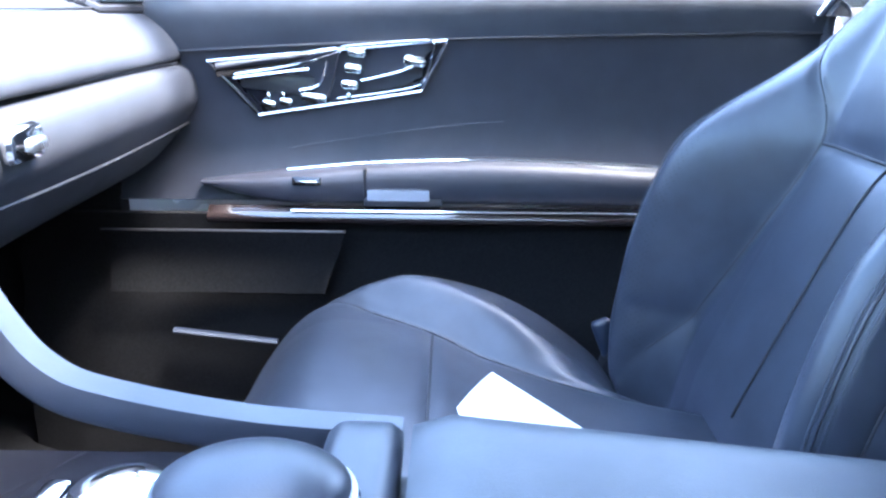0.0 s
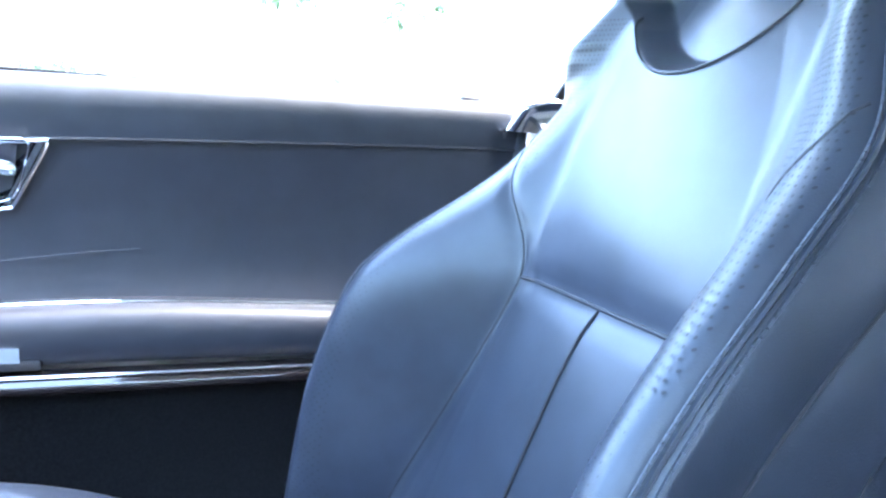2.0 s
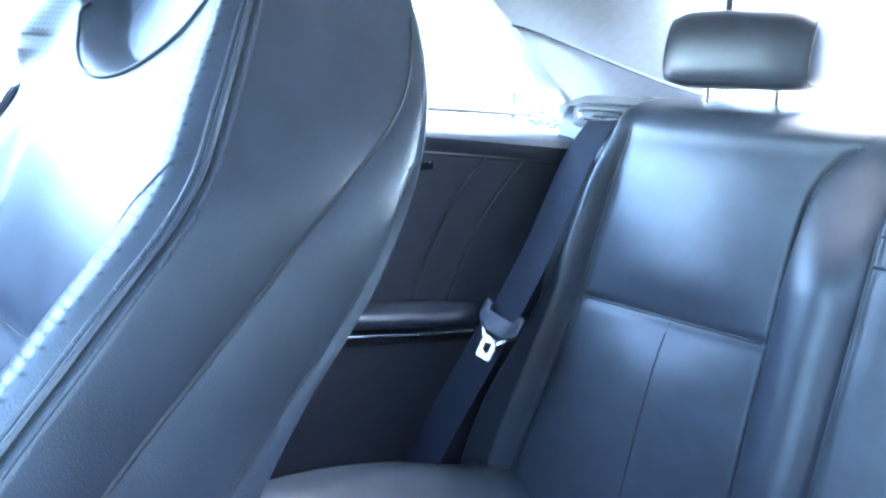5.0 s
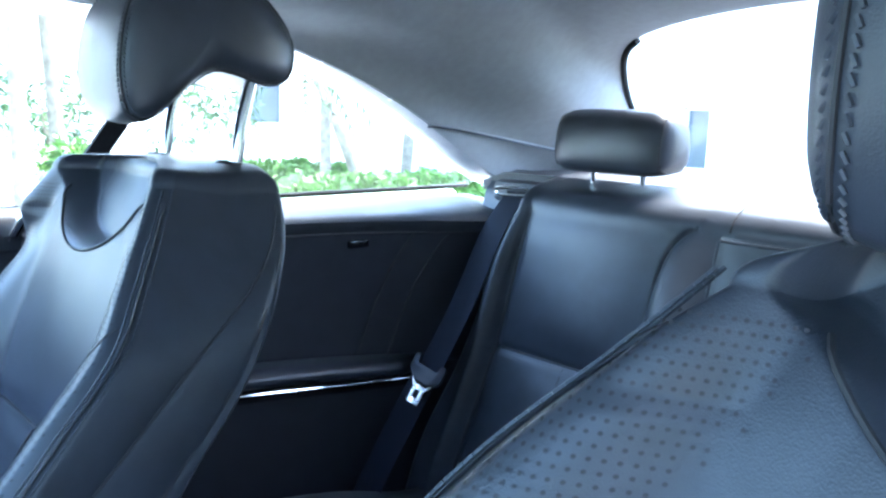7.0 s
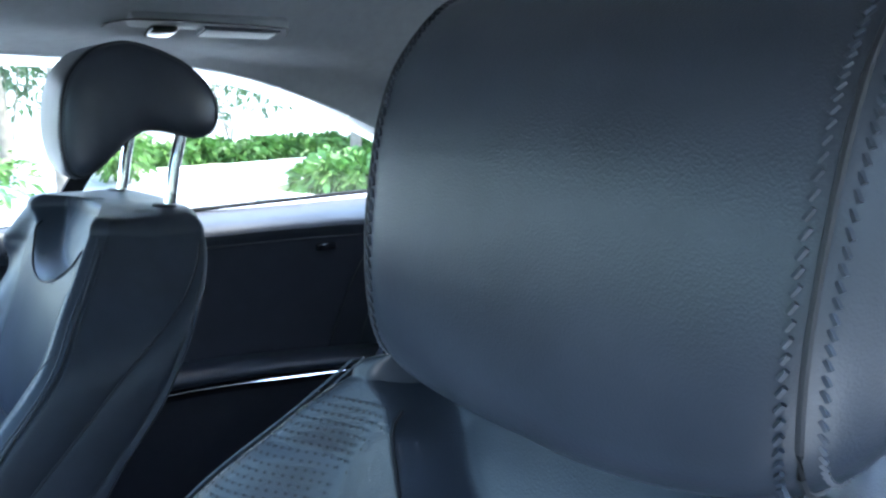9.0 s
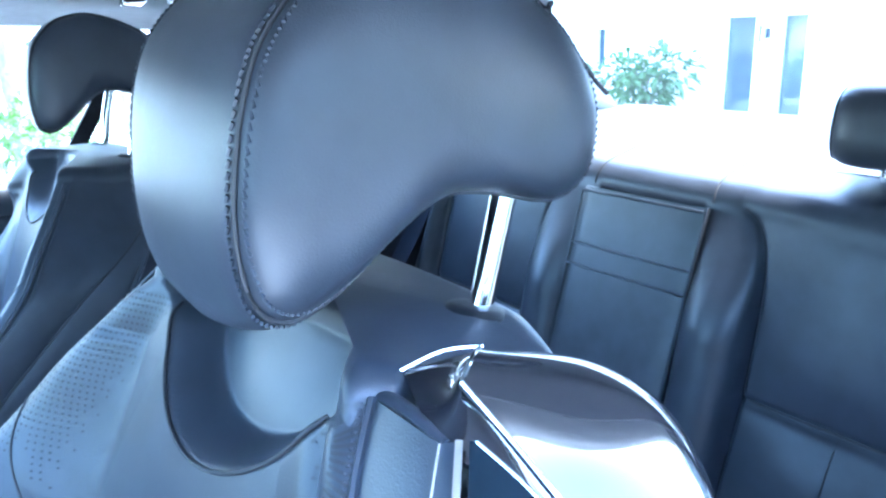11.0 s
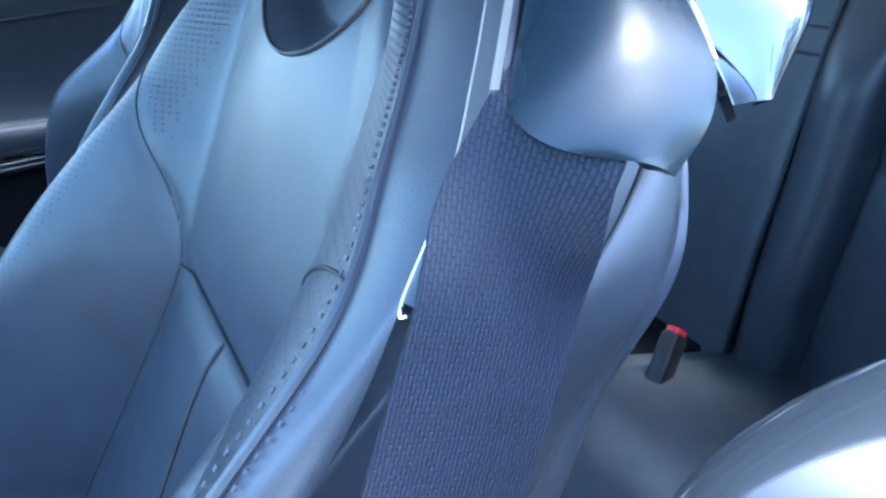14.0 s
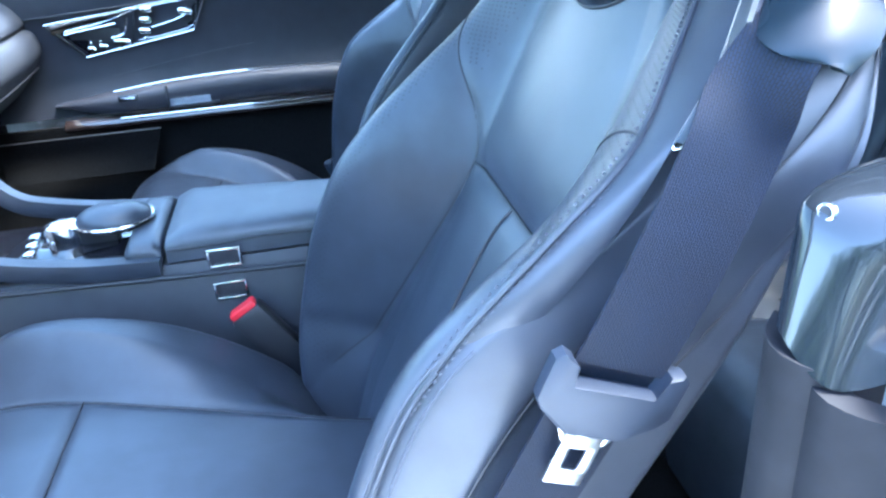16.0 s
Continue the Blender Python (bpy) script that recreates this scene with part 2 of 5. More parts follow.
REAR_CURVE = crom([(0, -0.90, 1.286), (0.15, -0.905, 1.283), (0.30, -0.93, 1.270), (0.42, -0.99, 1.246), (0.505, -1.12, 1.19), (0.56, -1.28, 1.09), (0.61, -1.42, 0.985), (0.68, -1.15, 0.98), (0.672, -0.945, 0.985)], 97)


def roof_rear(u):
    """The rear edge: the header of the rear window, its side, then along the shelf."""
    a = abs(u)
    p = REAR_CURVE
    i = a * 96
    j = min(int(i), 95)
    q = p[j] * (1 - i + j) + p[j + 1] * (i - j)
    return np.array((math.copysign(q[0], u), q[1], q[2]))


def roof_front(u):
    e = roof_edge(1 if u >= 0 else -1, 0)
    return np.array((e[0] * abs(u), 0.40 + 0.03 * (1 - u * u), 1.265 - (1.265 - e[2]) * abs(u) ** 2.2))


def roof_point(u, v):
    """u from -1 to 1 across, v from 0 in front to 1 behind."""
    s = (u + 1) / 2
    F, R, A, B = roof_front(u), roof_rear(u), roof_edge(-1, v), roof_edge(1, v)
    c00, c10, c01, c11 = roof_front(-1), roof_front(1), roof_rear(-1), roof_rear(1)
    p = (1 - v) * F + v * R + (1 - s) * A + s * B - ((1 - s) * (1 - v) * c00 + s * (1 - v) * c10 + (1 - s) * v * c01 + s * v * c11)
    p[2] += 0.035 * (1 - u * u) * math.sin(math.pi * v) * (1 - 0.5 * v)
    return p


def lining():
    P = [[roof_point(i / 32 - 1, j / 48) for j in range(49)] for i in range(65)]
    return tagged(part("ceiling", thick(sheet(P), 0.03), LINER), "pale grey cloth headliner curving down to the rear window", "ceiling", kind="structure")


lining()


def roof_rail(s):
    """Painted rail outside the lining, over the side windows."""
    rows = []
    for i in range(33):
        e = roof_edge(s, i / 32)
        h = 0.014 if s < 0 else 0.0
        rows.append([(e[0] + s * dx, e[1], e[2] + dz + h) for dx, dz in ((0.002, -0.002), (0.022, -0.008), (0.055, -0.014), (0.088, -0.008), (0.092, 0.012), (0.065, 0.032), (0.0, 0.048), (0.0, 0.02))])
    tagged(part("trim_rail", sheet(rows, close_v=True, cap=True), PAINT), "silver painted roof rail above the side windows", "roof rail", kind="structure")


roof_rail(1), roof_rail(-1)


def pillar_cover(s):
    rows = []
    for i in range(17):
        a = 0.60 + 0.40 * i / 16
        v0 = 0.985 - 0.27 * ease(0.55, 1.0, a) + 0.12 * math.exp(-((a - 0.80) / 0.10) ** 2) * 0.0
        rows.append([roof_point(s * a, v0 + (1 - v0) * j / 14) + np.array((-s * 0.004, 0.003, -0.005)) for j in range(15)])
    edge = [tuple(r[0] + np.array((-s * 0.003, 0.003, -0.003))) for r in rows]
    bm = sheet(rows)
    thick(bm, 0.003)
    tagged(part("trim_pillar_seam", tube(edge, 0.0016), GRIP), "dark joint line along the rear pillar cover", "trim joint", kind="structure")
    return tagged(part("trim_pillar", bm, LINER_TRIM), "smooth grey plastic cover of the rear pillar", "pillar trim", kind="structure")


pillar_cover(1), pillar_cover(-1)


def car_floor():
    P = []
    for i in range(41):
        x = -0.76 + 1.52 * i / 40
        tunnel = 0.14 * (1 - ease(0.08, 0.17, abs(x)))
        P.append([(x, 1.25 - 2.2 * j / 30, 0.26 + tunnel + 0.10 * ease(0.85, 1.25, 1.25 - 2.2 * j / 30)) for j in range(31)])
    return tagged(part("floor", thick(sheet(P), 0.02), CARPET), "black carpeted car floor with a raised centre tunnel", "floor", kind="structure")


car_floor()


def floor_mat(x, y, w, d):
    bm = box((w, d, 0.012), (x, y, 0.272), 0.005)
    m = tagged(part("floor_mat", bm, CARPET), "black carpet mat with a stitched border on the floor", "floor mat", "mats on the floor")
    edge = [(x + sx * (w / 2 - 0.004), y + sy * (d / 2 - 0.004), 0.279) for sx, sy in ((-1, -1), (1, -1), (1, 1), (-1, 1))]
    part("border", tube(crom(edge + edge[:1], 60), 0.003), PLASTIC, m)
    return m


floor_mat(0.40, 0.66, 0.46, 0.40)
floor_mat(-0.40, 0.66, 0.46, 0.40)


# ---- doors and side walls ----
def top_of_door(y):
    return curve_at((-1.0, -0.06, 0.3, 0.8, 1.2), (0.945, 0.967, 0.966, 0.957, 0.945), y)


def crease(y):
    return curve_at((-1.0, -0.5, -0.06, 0.1, 0.45, 0.8, 1.2), (0.885, 0.905, 0.914, 0.912, 0.902, 0.884, 0.86), y)


def arm_top(y):
    return curve_at((0.10, 0.20, 0.37, 0.53, 0.66, 0.78), (0.730, 0.736, 0.742, 0.737, 0.724, 0.709), y)


def band(fn, y0, y1, n, m, s=1):
    return [[(s * x, y, z) for x, z in (fn(y0 + (y1 - y0) * i / n, j / m) for j in range(m + 1)) for y in (y0 + (y1 - y0) * i / n,)] for i in range(n + 1)]


def pad_section(y, t):
    """The soft shoulder under the window, from the glass down to the crease."""
    zt, zc = top_of_door(y), crease(y)
    if t < 0.3:
        return 0.785 - 0.035 * t / 0.3, zt
    k = (t - 0.3) / 0.7
    return 0.75 - 0.016 * math.sin(min(1, k * 1.6) * math.pi / 2) + 0.012 * k ** 3, zt - 0.004 * k - (zt - 0.004 - zc) * (1 - math.cos(k * math.pi / 2)) ** 0.9


def insert_section(y, t):
    z0, z1 = crease(y) - 0.003, 0.68
    z = z0 + (z1 - z0) * t
    dish = 0.018 * math.sin(t * math.pi) * ease(-0.1, 0.2, y)
    return 0.748 + dish - 0.006 * ease(0.6, 1.0, t), z


def lower_section(y, t):
    z = 0.665 + (0.30 - 0.665) * t
    return 0.722 - 0.03 * ease(0.25, 0.55, t) + 0.02 * math.sin(t * math.pi) * 0.4, z


def passenger_door():
    d = tagged(new("door_1"), "closed black door panel with chrome switch plate and padded armrest", "car door", kind="structure")
    y0, y1 = -0.062, 1.05
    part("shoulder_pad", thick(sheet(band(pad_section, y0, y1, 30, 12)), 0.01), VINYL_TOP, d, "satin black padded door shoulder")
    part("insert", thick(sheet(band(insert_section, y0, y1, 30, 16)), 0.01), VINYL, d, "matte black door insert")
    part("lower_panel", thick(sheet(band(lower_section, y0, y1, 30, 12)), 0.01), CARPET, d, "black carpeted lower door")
    part("outer_skin", box((0.03, y1 - y0, 0.62), (0.83, (y0 + y1) / 2, 0.64), 0.01), PAINT, d)
    part("end_panel", box((0.10, 0.012, 0.62), (0.785, y0 + 0.004, 0.645), 0.004), VINYL, d)
    part("crease_bead", tube([(0.744, y0 + (y1 - y0) * i / 30, crease(y0 + (y1 - y0) * i / 30) - 0.001) for i in range(31)], 0.0022), SEAM, d)
    part("window_seal", box((0.010, y1 - y0, 0.005), (0.785, (y0 + y1) / 2, 0.966), 0.001), RUBBER, d)
    part("fold_line", tube([(0.757, 0.36 + 0.3 * i / 12, 0.792 - 0.040 * (i / 12) ** 1.3) for i in range(13)], 0.0007), VINYL, d)

    # armrest in two lengths, with the bright pull between them
    def arm(yy0, yy1, tip):
        rows = []
        for i in range(25):
            y = yy0 + (yy1 - yy0) * i / 24
            k = (1 - ease(0.63, 0.785, y)) ** 0.7 if tip else 1.0
            zt, zb, out = arm_top(y), 0.682 + 0.023 * (1 - k) ** 1.5, 0.024 + 0.030 * k
            zt = max(zt, zb + 0.003)
            xin = 0.756
            sec = []
            for j in range(21):
                a = j / 20 * math.pi
                sec.append((xin - out * (0.93 * math.sin(a) ** 0.28 + 0.07 * math.sin(a)), y, (zt + zb) / 2 + (zt - zb) / 2 * math.copysign(abs(math.cos(a)) ** 0.8, math.cos(a))))
            rows.append(sec)
        return sheet(rows, cap=True)

    part("armrest", arm(0.06, 0.547, False), VINYL, d, "black leather armrest pad")
    part("armrest_front", arm(0.551, 0.782, True), VINYL, d)
    part("armrest_gap", box((0.03, 0.005, 0.052), (0.7195, 0.549, 0.708), 0.002), SEAM, d)
    part("chrome_line", tube([(0.738 - 0.010 * math.sin(i / 30 * math.pi), 0.12 + 0.54 * i / 30, arm_top(0.12 + 0.54 * i / 30) + 0.001) for i in range(31)], 0.0022), CHROME, d)
    part("wood_strip", sheet(band(lambda y, t: (0.712 - 0.016 * math.sin(t * math.pi * 0.8), 0.681 - 0.024 * t), 0.05, 0.765, 30, 6)), WOOD, d, "dark polished wood strip")
    part("strip_bead", tube([(0.700, 0.14 + 0.51 * i / 20, 0.6765) for i in range(21)], 0.0018), CHROME, d)
    lip = part("pull_lip", sweep([(-0.004, -0.006), (0.004, -0.009), (0.006, 0.004), (-0.002, 0.009)], [(0.703, 0.462 + 0.006 * i, 0.700) for i in range(15)]), CHROME, d, "bright metal pull edge")
    part("pull_recess", box((0.02, 0.108, 0.012), (0.712, 0.498, 0.688), 0.004), SEAM, d)
    sw = part("window_switch", box((0.008, 0.040, 0.012), (0.7060, 0.628, 0.716), 0.002, turn=(0, 20, 0)), GLOSS, d)
    part("switch_lever", box((0.008, 0.030, 0.004), (0.7010, 0.628, 0.7165), 0.0015), CHROME, sw)

    # map pocket with its rounded top edge
    rows = []
    for i in range(19):
        y = 0.575 + 0.33 * i / 18
        rows.append([(0.688 + 0.01 * math.sin(j / 8 * math.pi) - 0.004, y + (0.032 * (j / 8) if i == 0 else 0.032 * (j / 8) * (1 - i / 18)), 0.650 - 0.088 * j / 8) for j in range(9)])
    part("map_pocket", thick(sheet(rows), 0.006), CARPET, d)
    part("pocket_rim", tube([(0.686, 0.578 + 0.33 * i / 12, 0.651) for i in range(13)] , 0.0016), PLASTIC, d)
    part("sill_strip", tube([(0.680, 0.675 + 0.145 * i / 10, 0.490 + 0.016 * i / 10) for i in range(11)], 0.0065, flat=0.6), GRIP, d, "dull brushed entry strip")

    # switch plate: bright rim, dark dish, seat switches and door handle
    corner = [(0.762, 0.870), (0.700, 0.797), (0.475, 0.832), (0.440, 0.900)]

    def at(y, z, out=0.0):
        t = (crease(y) - 0.003 - z) / (crease(y) - 0.003 - 0.68)
        return (insert_section(y, t)[0] - out, y, z)

    def rounded(k, out, rr):
        cy, cz = sum(c[0] for c in corner) / 4, sum(c[1] for c in corner) / 4
        path = []
        for i in range(4):
            a, b, c = corner[i - 1], corner[i], corner[(i + 1) % 4]
            for t in (rr, rr * 0.4, 0):
                path.append((b[0] + (a[0] - b[0]) * t * (1 - t), b[1] + (a[1] - b[1]) * t))
            for t in (rr * 0.4, rr):
                path.append((b[0] + (c[0] - b[0]) * t, b[1] + (c[1] - b[1]) * t))
        return [at(cy + (y - cy) * k, cz + (z - cz) * k, out) for y, z in path]

    plate = part("switch_plate", sheet([rounded(1.0, 0.004, 0.10), rounded(0.93, 0.006, 0.10), rounded(0.90, 0.0, 0.10), rounded(0.02, -0.004, 0.10)], close_v=True), GLOSS, d, "gloss black switch plate")
    part("rim", tube(rounded(1.0, 0.005, 0.10), 0.0023, 8, closed=True), CHROME, plate, "chrome rim")
    def bar(name, pts, r, material=CHROME, parent=None, label="", flat=0.7, n=24):
        return part(name, tube([at(y, z, o) for y, z, o in crom(pts, n)], r, 8, flat=flat), material, parent or plate, label)

    part("top_band", sheet([[at(0.752 - 0.165 * i / 12, 0.868 + 0.022 * i / 12 - (0.019 - 0.012 * (i / 12) ** 3) * j / 4, 0.007 + 0.002 * math.sin(j / 4 * math.pi)) for j in range(5)] for i in range(13)]), CHROME, plate, "bright upper band of the plate")
    bar("seat_switch", [(0.728, 0.848, 0.009), (0.690, 0.853, 0.010), (0.625, 0.861, 0.009)], 0.0042)
    part("switch_well", box((0.004, 0.100, 0.026), at(0.672, 0.842, 0.002), 0.002, turn=(7, 0, 0)), PLASTIC, plate)
    part("seat_switch", box((0.010, 0.020, 0.011), at(0.685, 0.813, 0.005), 0.004, turn=(8, 0, 0)), CHROME, plate)
    part("seat_switch", box((0.010, 0.020, 0.011), at(0.661, 0.816, 0.005), 0.004, turn=(8, 0, 0)), CHROME, plate)
    part("switch_nub", box((0.006, 0.006, 0.010), at(0.685, 0.823, 0.004), 0.002), CHROME, plate)
    part("switch_nub", box((0.006, 0.006, 0.010), at(0.665, 0.826, 0.004), 0.002), CHROME, plate)
    part("seat_switch", box((0.011, 0.038, 0.014), at(0.622, 0.822, 0.005), 0.005, turn=(8, 0, 0)), CHROME, plate)
    bar("backrest_switch", [(0.640, 0.832, 0.009), (0.616, 0.838, 0.010), (0.606, 0.852, 0.010), (0.600, 0.872, 0.009)], 0.0040)
    bar("divider", [(0.602, 0.824, 0.008), (0.592, 0.852, 0.008), (0.584, 0.884, 0.008)], 0.0022)
    part("heat_strip", sheet([[at(0.574 - 0.024 * j / 4 - 0.012 * i / 10 + 0.012, 0.827 + 0.064 * i / 10 + 0.003 * j / 4, 0.006) for j in range(5)] for i in range(11)]), PLASTIC, plate)
    for k in range(3):
        part("memory_button", box((0.007, 0.024, 0.012), at(0.572 - 0.006 * (2 - k), 0.884 - 0.022 * k, 0.008), 0.004, turn=(7, 0, 0)), CHROME, plate)
    part("lock_pin", lathe([(0.0001, 0), (0.003, 0), (0.003, 0.004), (0.0001, 0.005)], at(0.574, 0.826, 0.008), (0, -90, 0), 10), CHROME, plate)
    part("handle_dish", sheet([[at(y0 + (y1 - y0) * j / 4, z0 + (z1 - z0) * j / 4, 0.0065 if j in (0, 4) else 0.004) for j in range(5)] for y0, z0, y1, z1 in ((0.545, 0.832, 0.530, 0.892), (0.500, 0.840, 0.500, 0.896), (0.474, 0.852, 0.466, 0.900))]), VINYL, plate)
    hl = bar("door_handle", [(0.556, 0.846, 0.010), (0.530, 0.852, 0.012), (0.500, 0.860, 0.013), (0.474, 0.872, 0.012)], 0.0034, label="chrome door handle")
    part("grip", box((0.009, 0.030, 0.013), at(0.483, 0.873, 0.013), 0.005, turn=(12, 0, 0)), CHROME, hl)
    bar("handle_frame", [(0.590, 0.822, 0.008), (0.540, 0.828, 0.008), (0.485, 0.838, 0.008), (0.470, 0.848, 0.008), (0.460, 0.880, 0.008), (0.458, 0.897, 0.008), (0.475, 0.900, 0.008), (0.540, 0.895, 0.008), (0.580, 0.891, 0.008)], 0.0015, n=60)
    part("lock_knob", box((0.014, 0.026, 0.012), (0.755, 0.004, 0.967), 0.004), PLASTIC, d)
    return d


passenger_door()


def quarter_x(y):
    return curve_at((-1.0, -0.85, -0.75, -0.67, -0.55, -0.30, -0.06), (0.585, 0.600, 0.625, 0.655, 0.680, 0.700, 0.715), y)


def quarter(s, y_front):
    """Side wall beside the rear seat."""
    q = tagged(new("wall_quarter"), "black padded side wall beside the rear seat under the quarter window", "side panel", kind="structure")
    n, y0 = 30, -0.96

    def sill(y, t):
        zt, zc = top_of_door(y), crease(y)
        xi = quarter_x(y)
        k = ease(0, 1, t)
        return 0.79 - (0.79 - xi + 0.012) * min(1, t * 1.5) + 0.012 * ease(0.7, 1, t), zt - 0.003 - (zt - zc - 0.003) * (ease(0.45, 1.0, t) * 0.55 + 0.45 * t)

    def ins(y, t):
        return quarter_x(y) + 0.014 * math.sin(t * math.pi), crease(y) - 0.004 + (0.600 - crease(y)) * t

    def low(y, t):
        return quarter_x(y) - 0.004, 0.645 - 0.36 * t

    def ledge(y, t):
        top = curve_at((-0.7, -0.62, -0.30, 0.1), (0.664, 0.672, 0.706, 0.716), y)
        a = t * math.pi
        fade = 1 - 0.0 * y
        return quarter_x(y) + 0.005 - 0.055 * math.sin(a) ** 0.7 * ease(-0.72, -0.62, y), top - 0.020 + 0.018 * math.cos(a)

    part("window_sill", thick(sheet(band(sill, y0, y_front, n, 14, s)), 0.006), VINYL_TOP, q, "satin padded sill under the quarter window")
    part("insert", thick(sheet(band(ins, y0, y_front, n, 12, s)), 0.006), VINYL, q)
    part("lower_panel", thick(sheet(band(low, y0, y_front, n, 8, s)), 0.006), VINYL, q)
    part("ledge", sheet(band(ledge, -0.72, y_front, n, 12, s)), LEATHER, q, "black leather side armrest")
    part("wood_strip", sheet(band(lambda y, t: (quarter_x(y) - 0.028 + 0.02 * t, curve_at((-0.7, -0.57, -0.28, 0.1), (0.626, 0.632, 0.662, 0.672), y) - 0.02 * t), -0.68, y_front, n, 5, s)), WOOD, q)
    part("chrome_line", tube([(s * (quarter_x(y) - 0.029), y, curve_at((-0.7, -0.57, -0.28, 0.1), (0.626, 0.632, 0.662, 0.672), y) + 0.001) for y in (-0.66 + (y_front + 0.66) * i / 20 for i in range(21))], 0.0018), CHROME, q)
    part("crease_bead", tube([(s * (quarter_x(y) + 0.001), y, crease(y) - 0.002) for y in (-0.92 + (y_front + 0.92) * i / 20 for i in range(21))], 0.003), SEAM, q)
    for top, low_end in ((-0.68, -0.55), (-0.745, -0.615)):
        part("seam", tube([(s * (ins(y, t)[0] - 0.0022), y, ins(y, t)[1]) for y, t in ((top + (low_end - top) * (i / 16) ** 0.8, i / 16) for i in range(17))], 0.0024), SEAM, q)
    part("coat_hook", box((0.010, 0.044, 0.014), (s * 0.678, -0.572, 0.882), 0.003), GLOSS, q)
    part("outer_skin", box((0.03, y_front - y0, 0.66), (s * 0.83, (y_front + y0) / 2, 0.62), 0.01), PAINT, q)
    part("window_seal", box((0.010, y_front - y0, 0.008), (s * 0.79, (y_front + y0) / 2, 0.962), 0.002), RUBBER, q)
    return q


quarter(1, -0.066)
quarter(-1, 0.060)


PLASTIC_GLOSS = mat("smoked_gloss_plastic", (0.007, 0.009, 0.012), 0.11, 0.0, vary=0.06, coat=0.25, spec=0.4, rough_vary=0.04)


def sill_cap(s, y, material):
    """Bright end piece where the quarter sill meets the door: a leaning front facet, a fold and a domed top."""
    c = tagged(placed(new("sill_cap"), (s * 0.73, y, 0.95)), "polished end cap of the quarter sill with a screw hole", "trim cap", "caps at the door openings")
    plan = crom([(0.722, -0.110), (0.716, -0.060), (0.710, -0.028), (0.707, -0.012), (0.709, -0.003), (0.716, -0.001), (0.727, -0.006), (0.737, -0.014), (0.745, -0.026), (0.756, -0.050), (0.772, -0.09)], 50)
    mid = np.array((0.748, -0.11))
    rows = []
    for k in range(18):
        if k < 9:
            h, f = k / 8 * 0.68, 1.0
        else:
            a = (k - 8) / 9 * math.pi / 2
            h, f = 0.68 + 0.32 * math.sin(a), 1 - 0.55 * (1 - math.cos(a))
        row = []
        for i, p in enumerate(plan):
            t = i / 49
            foot = 0.936 - 0.016 * ease(0.42, 0.66, t) + 0.004 * ease(0.68, 0.9, t)
            q = mid + (p - mid) * np.array((0.4 + 0.6 * f, f))
            lean = (1 - h) * (1 - 0.6 * ease(0.6, 0.8, t))
            row.append((s * (q[0] + 0.018 * lean), y + q[1] + 0.016 * lean, foot + ((0.993 if s < 0 else 0.973) - foot) * h))
        rows.append(row)
    part("shell", thick(sheet(rows), 0.003), material, c, "polished smoked shell" if s < 0 else "polished metallic shell")
    part("screw_hole", lathe([(0.0020, -0.004), (0.0021, 0.001), (0.0026, 0.0018), (0.0034, 0.0014), (0.0037, 0.0)], (s * 0.7245, y + 0.0015, 0.979 if s < 0 else 0.962), (-74, 0, -s * 24), 28), CHROME, c)
    part("hole", lathe([(0.0001, 0.0011), (0.0022, 0.0011), (0.0022, -0.004), (0.0001, -0.004)], (s * 0.7245, y + 0.0015, 0.979 if s < 0 else 0.962), (-74, 0, -s * 24), 20), SEAM, c)
    return c


sill_cap(1, -0.049, CHROME)
sill_cap(-1, 0.078, PLASTIC_GLOSS)


def door_seal():
    """Rubber seal and painted jamb of the open driver's door."""
    j = tagged(new("door_frame"), "silver painted door jamb with a thick black rubber seal", "door frame", kind="structure")
    part("jamb", box((0.075, 0.02, 0.70), (-0.782, 0.052, 0.58), 0.008), PAINT, j)
    rows = []
    for i in range(13):
        z = 0.934 - 0.64 * i / 12
        rows.append([(-0.724 - 0.034 * k, 0.080 - 0.016 * k + 0.010 * abs(math.sin(k * math.pi * 2)) - 0.004 * i / 12, z - 0.02 * k) for k in (t / 24 for t in range(25))])
    part("seal", thick(sheet(rows), 0.012), RUBBER, j, "ribbed black rubber seal")
    part("sill", box((0.10, 1.1, 0.05), (-0.775, 0.60, 0.285), 0.012), PAINT, j)
    return j


door_seal()


def kick_panels():
    """Closed corners of the front footwell, below and beside the dashboard."""
    for s in (1, -1):
        tagged(part("wall_kick", box((0.03, 0.36, 0.70), (s * 0.755, 1.08, 0.60), 0.004), CARPET), "black carpeted side of the front footwell", "kick panel", kind="structure")
    tagged(part("trim_cowl", box((1.52, 0.10, 0.05), (0, 1.205, 0.955), 0.008), PLASTIC), "black cowl strip below the windscreen", "cowl", kind="structure")


kick_panels()


def strut():
    """Dark seal between door glass and quarter glass."""
    bm = sweep([(-0.004, -0.013), (0.004, -0.013), (0.004, 0.013), (-0.004, 0.013)], [(0.735 - 0.11 * k ** 1.4, -0.100 - 0.138 * k, 0.962 + 0.255 * k) for k in (i / 14 for i in range(15))])
    tagged(part("trim_strut", bm, RUBBER), "black upright seal between the side windows", "window seal", kind="structure")


strut()


def window(name, P, label, material=CLEAR):
    w = tagged(new(name), label, "window", kind="structure")
    ob = part("pane", thick(sheet(P), 0.003), material, w)
    ob.visible_shadow = False
    return w


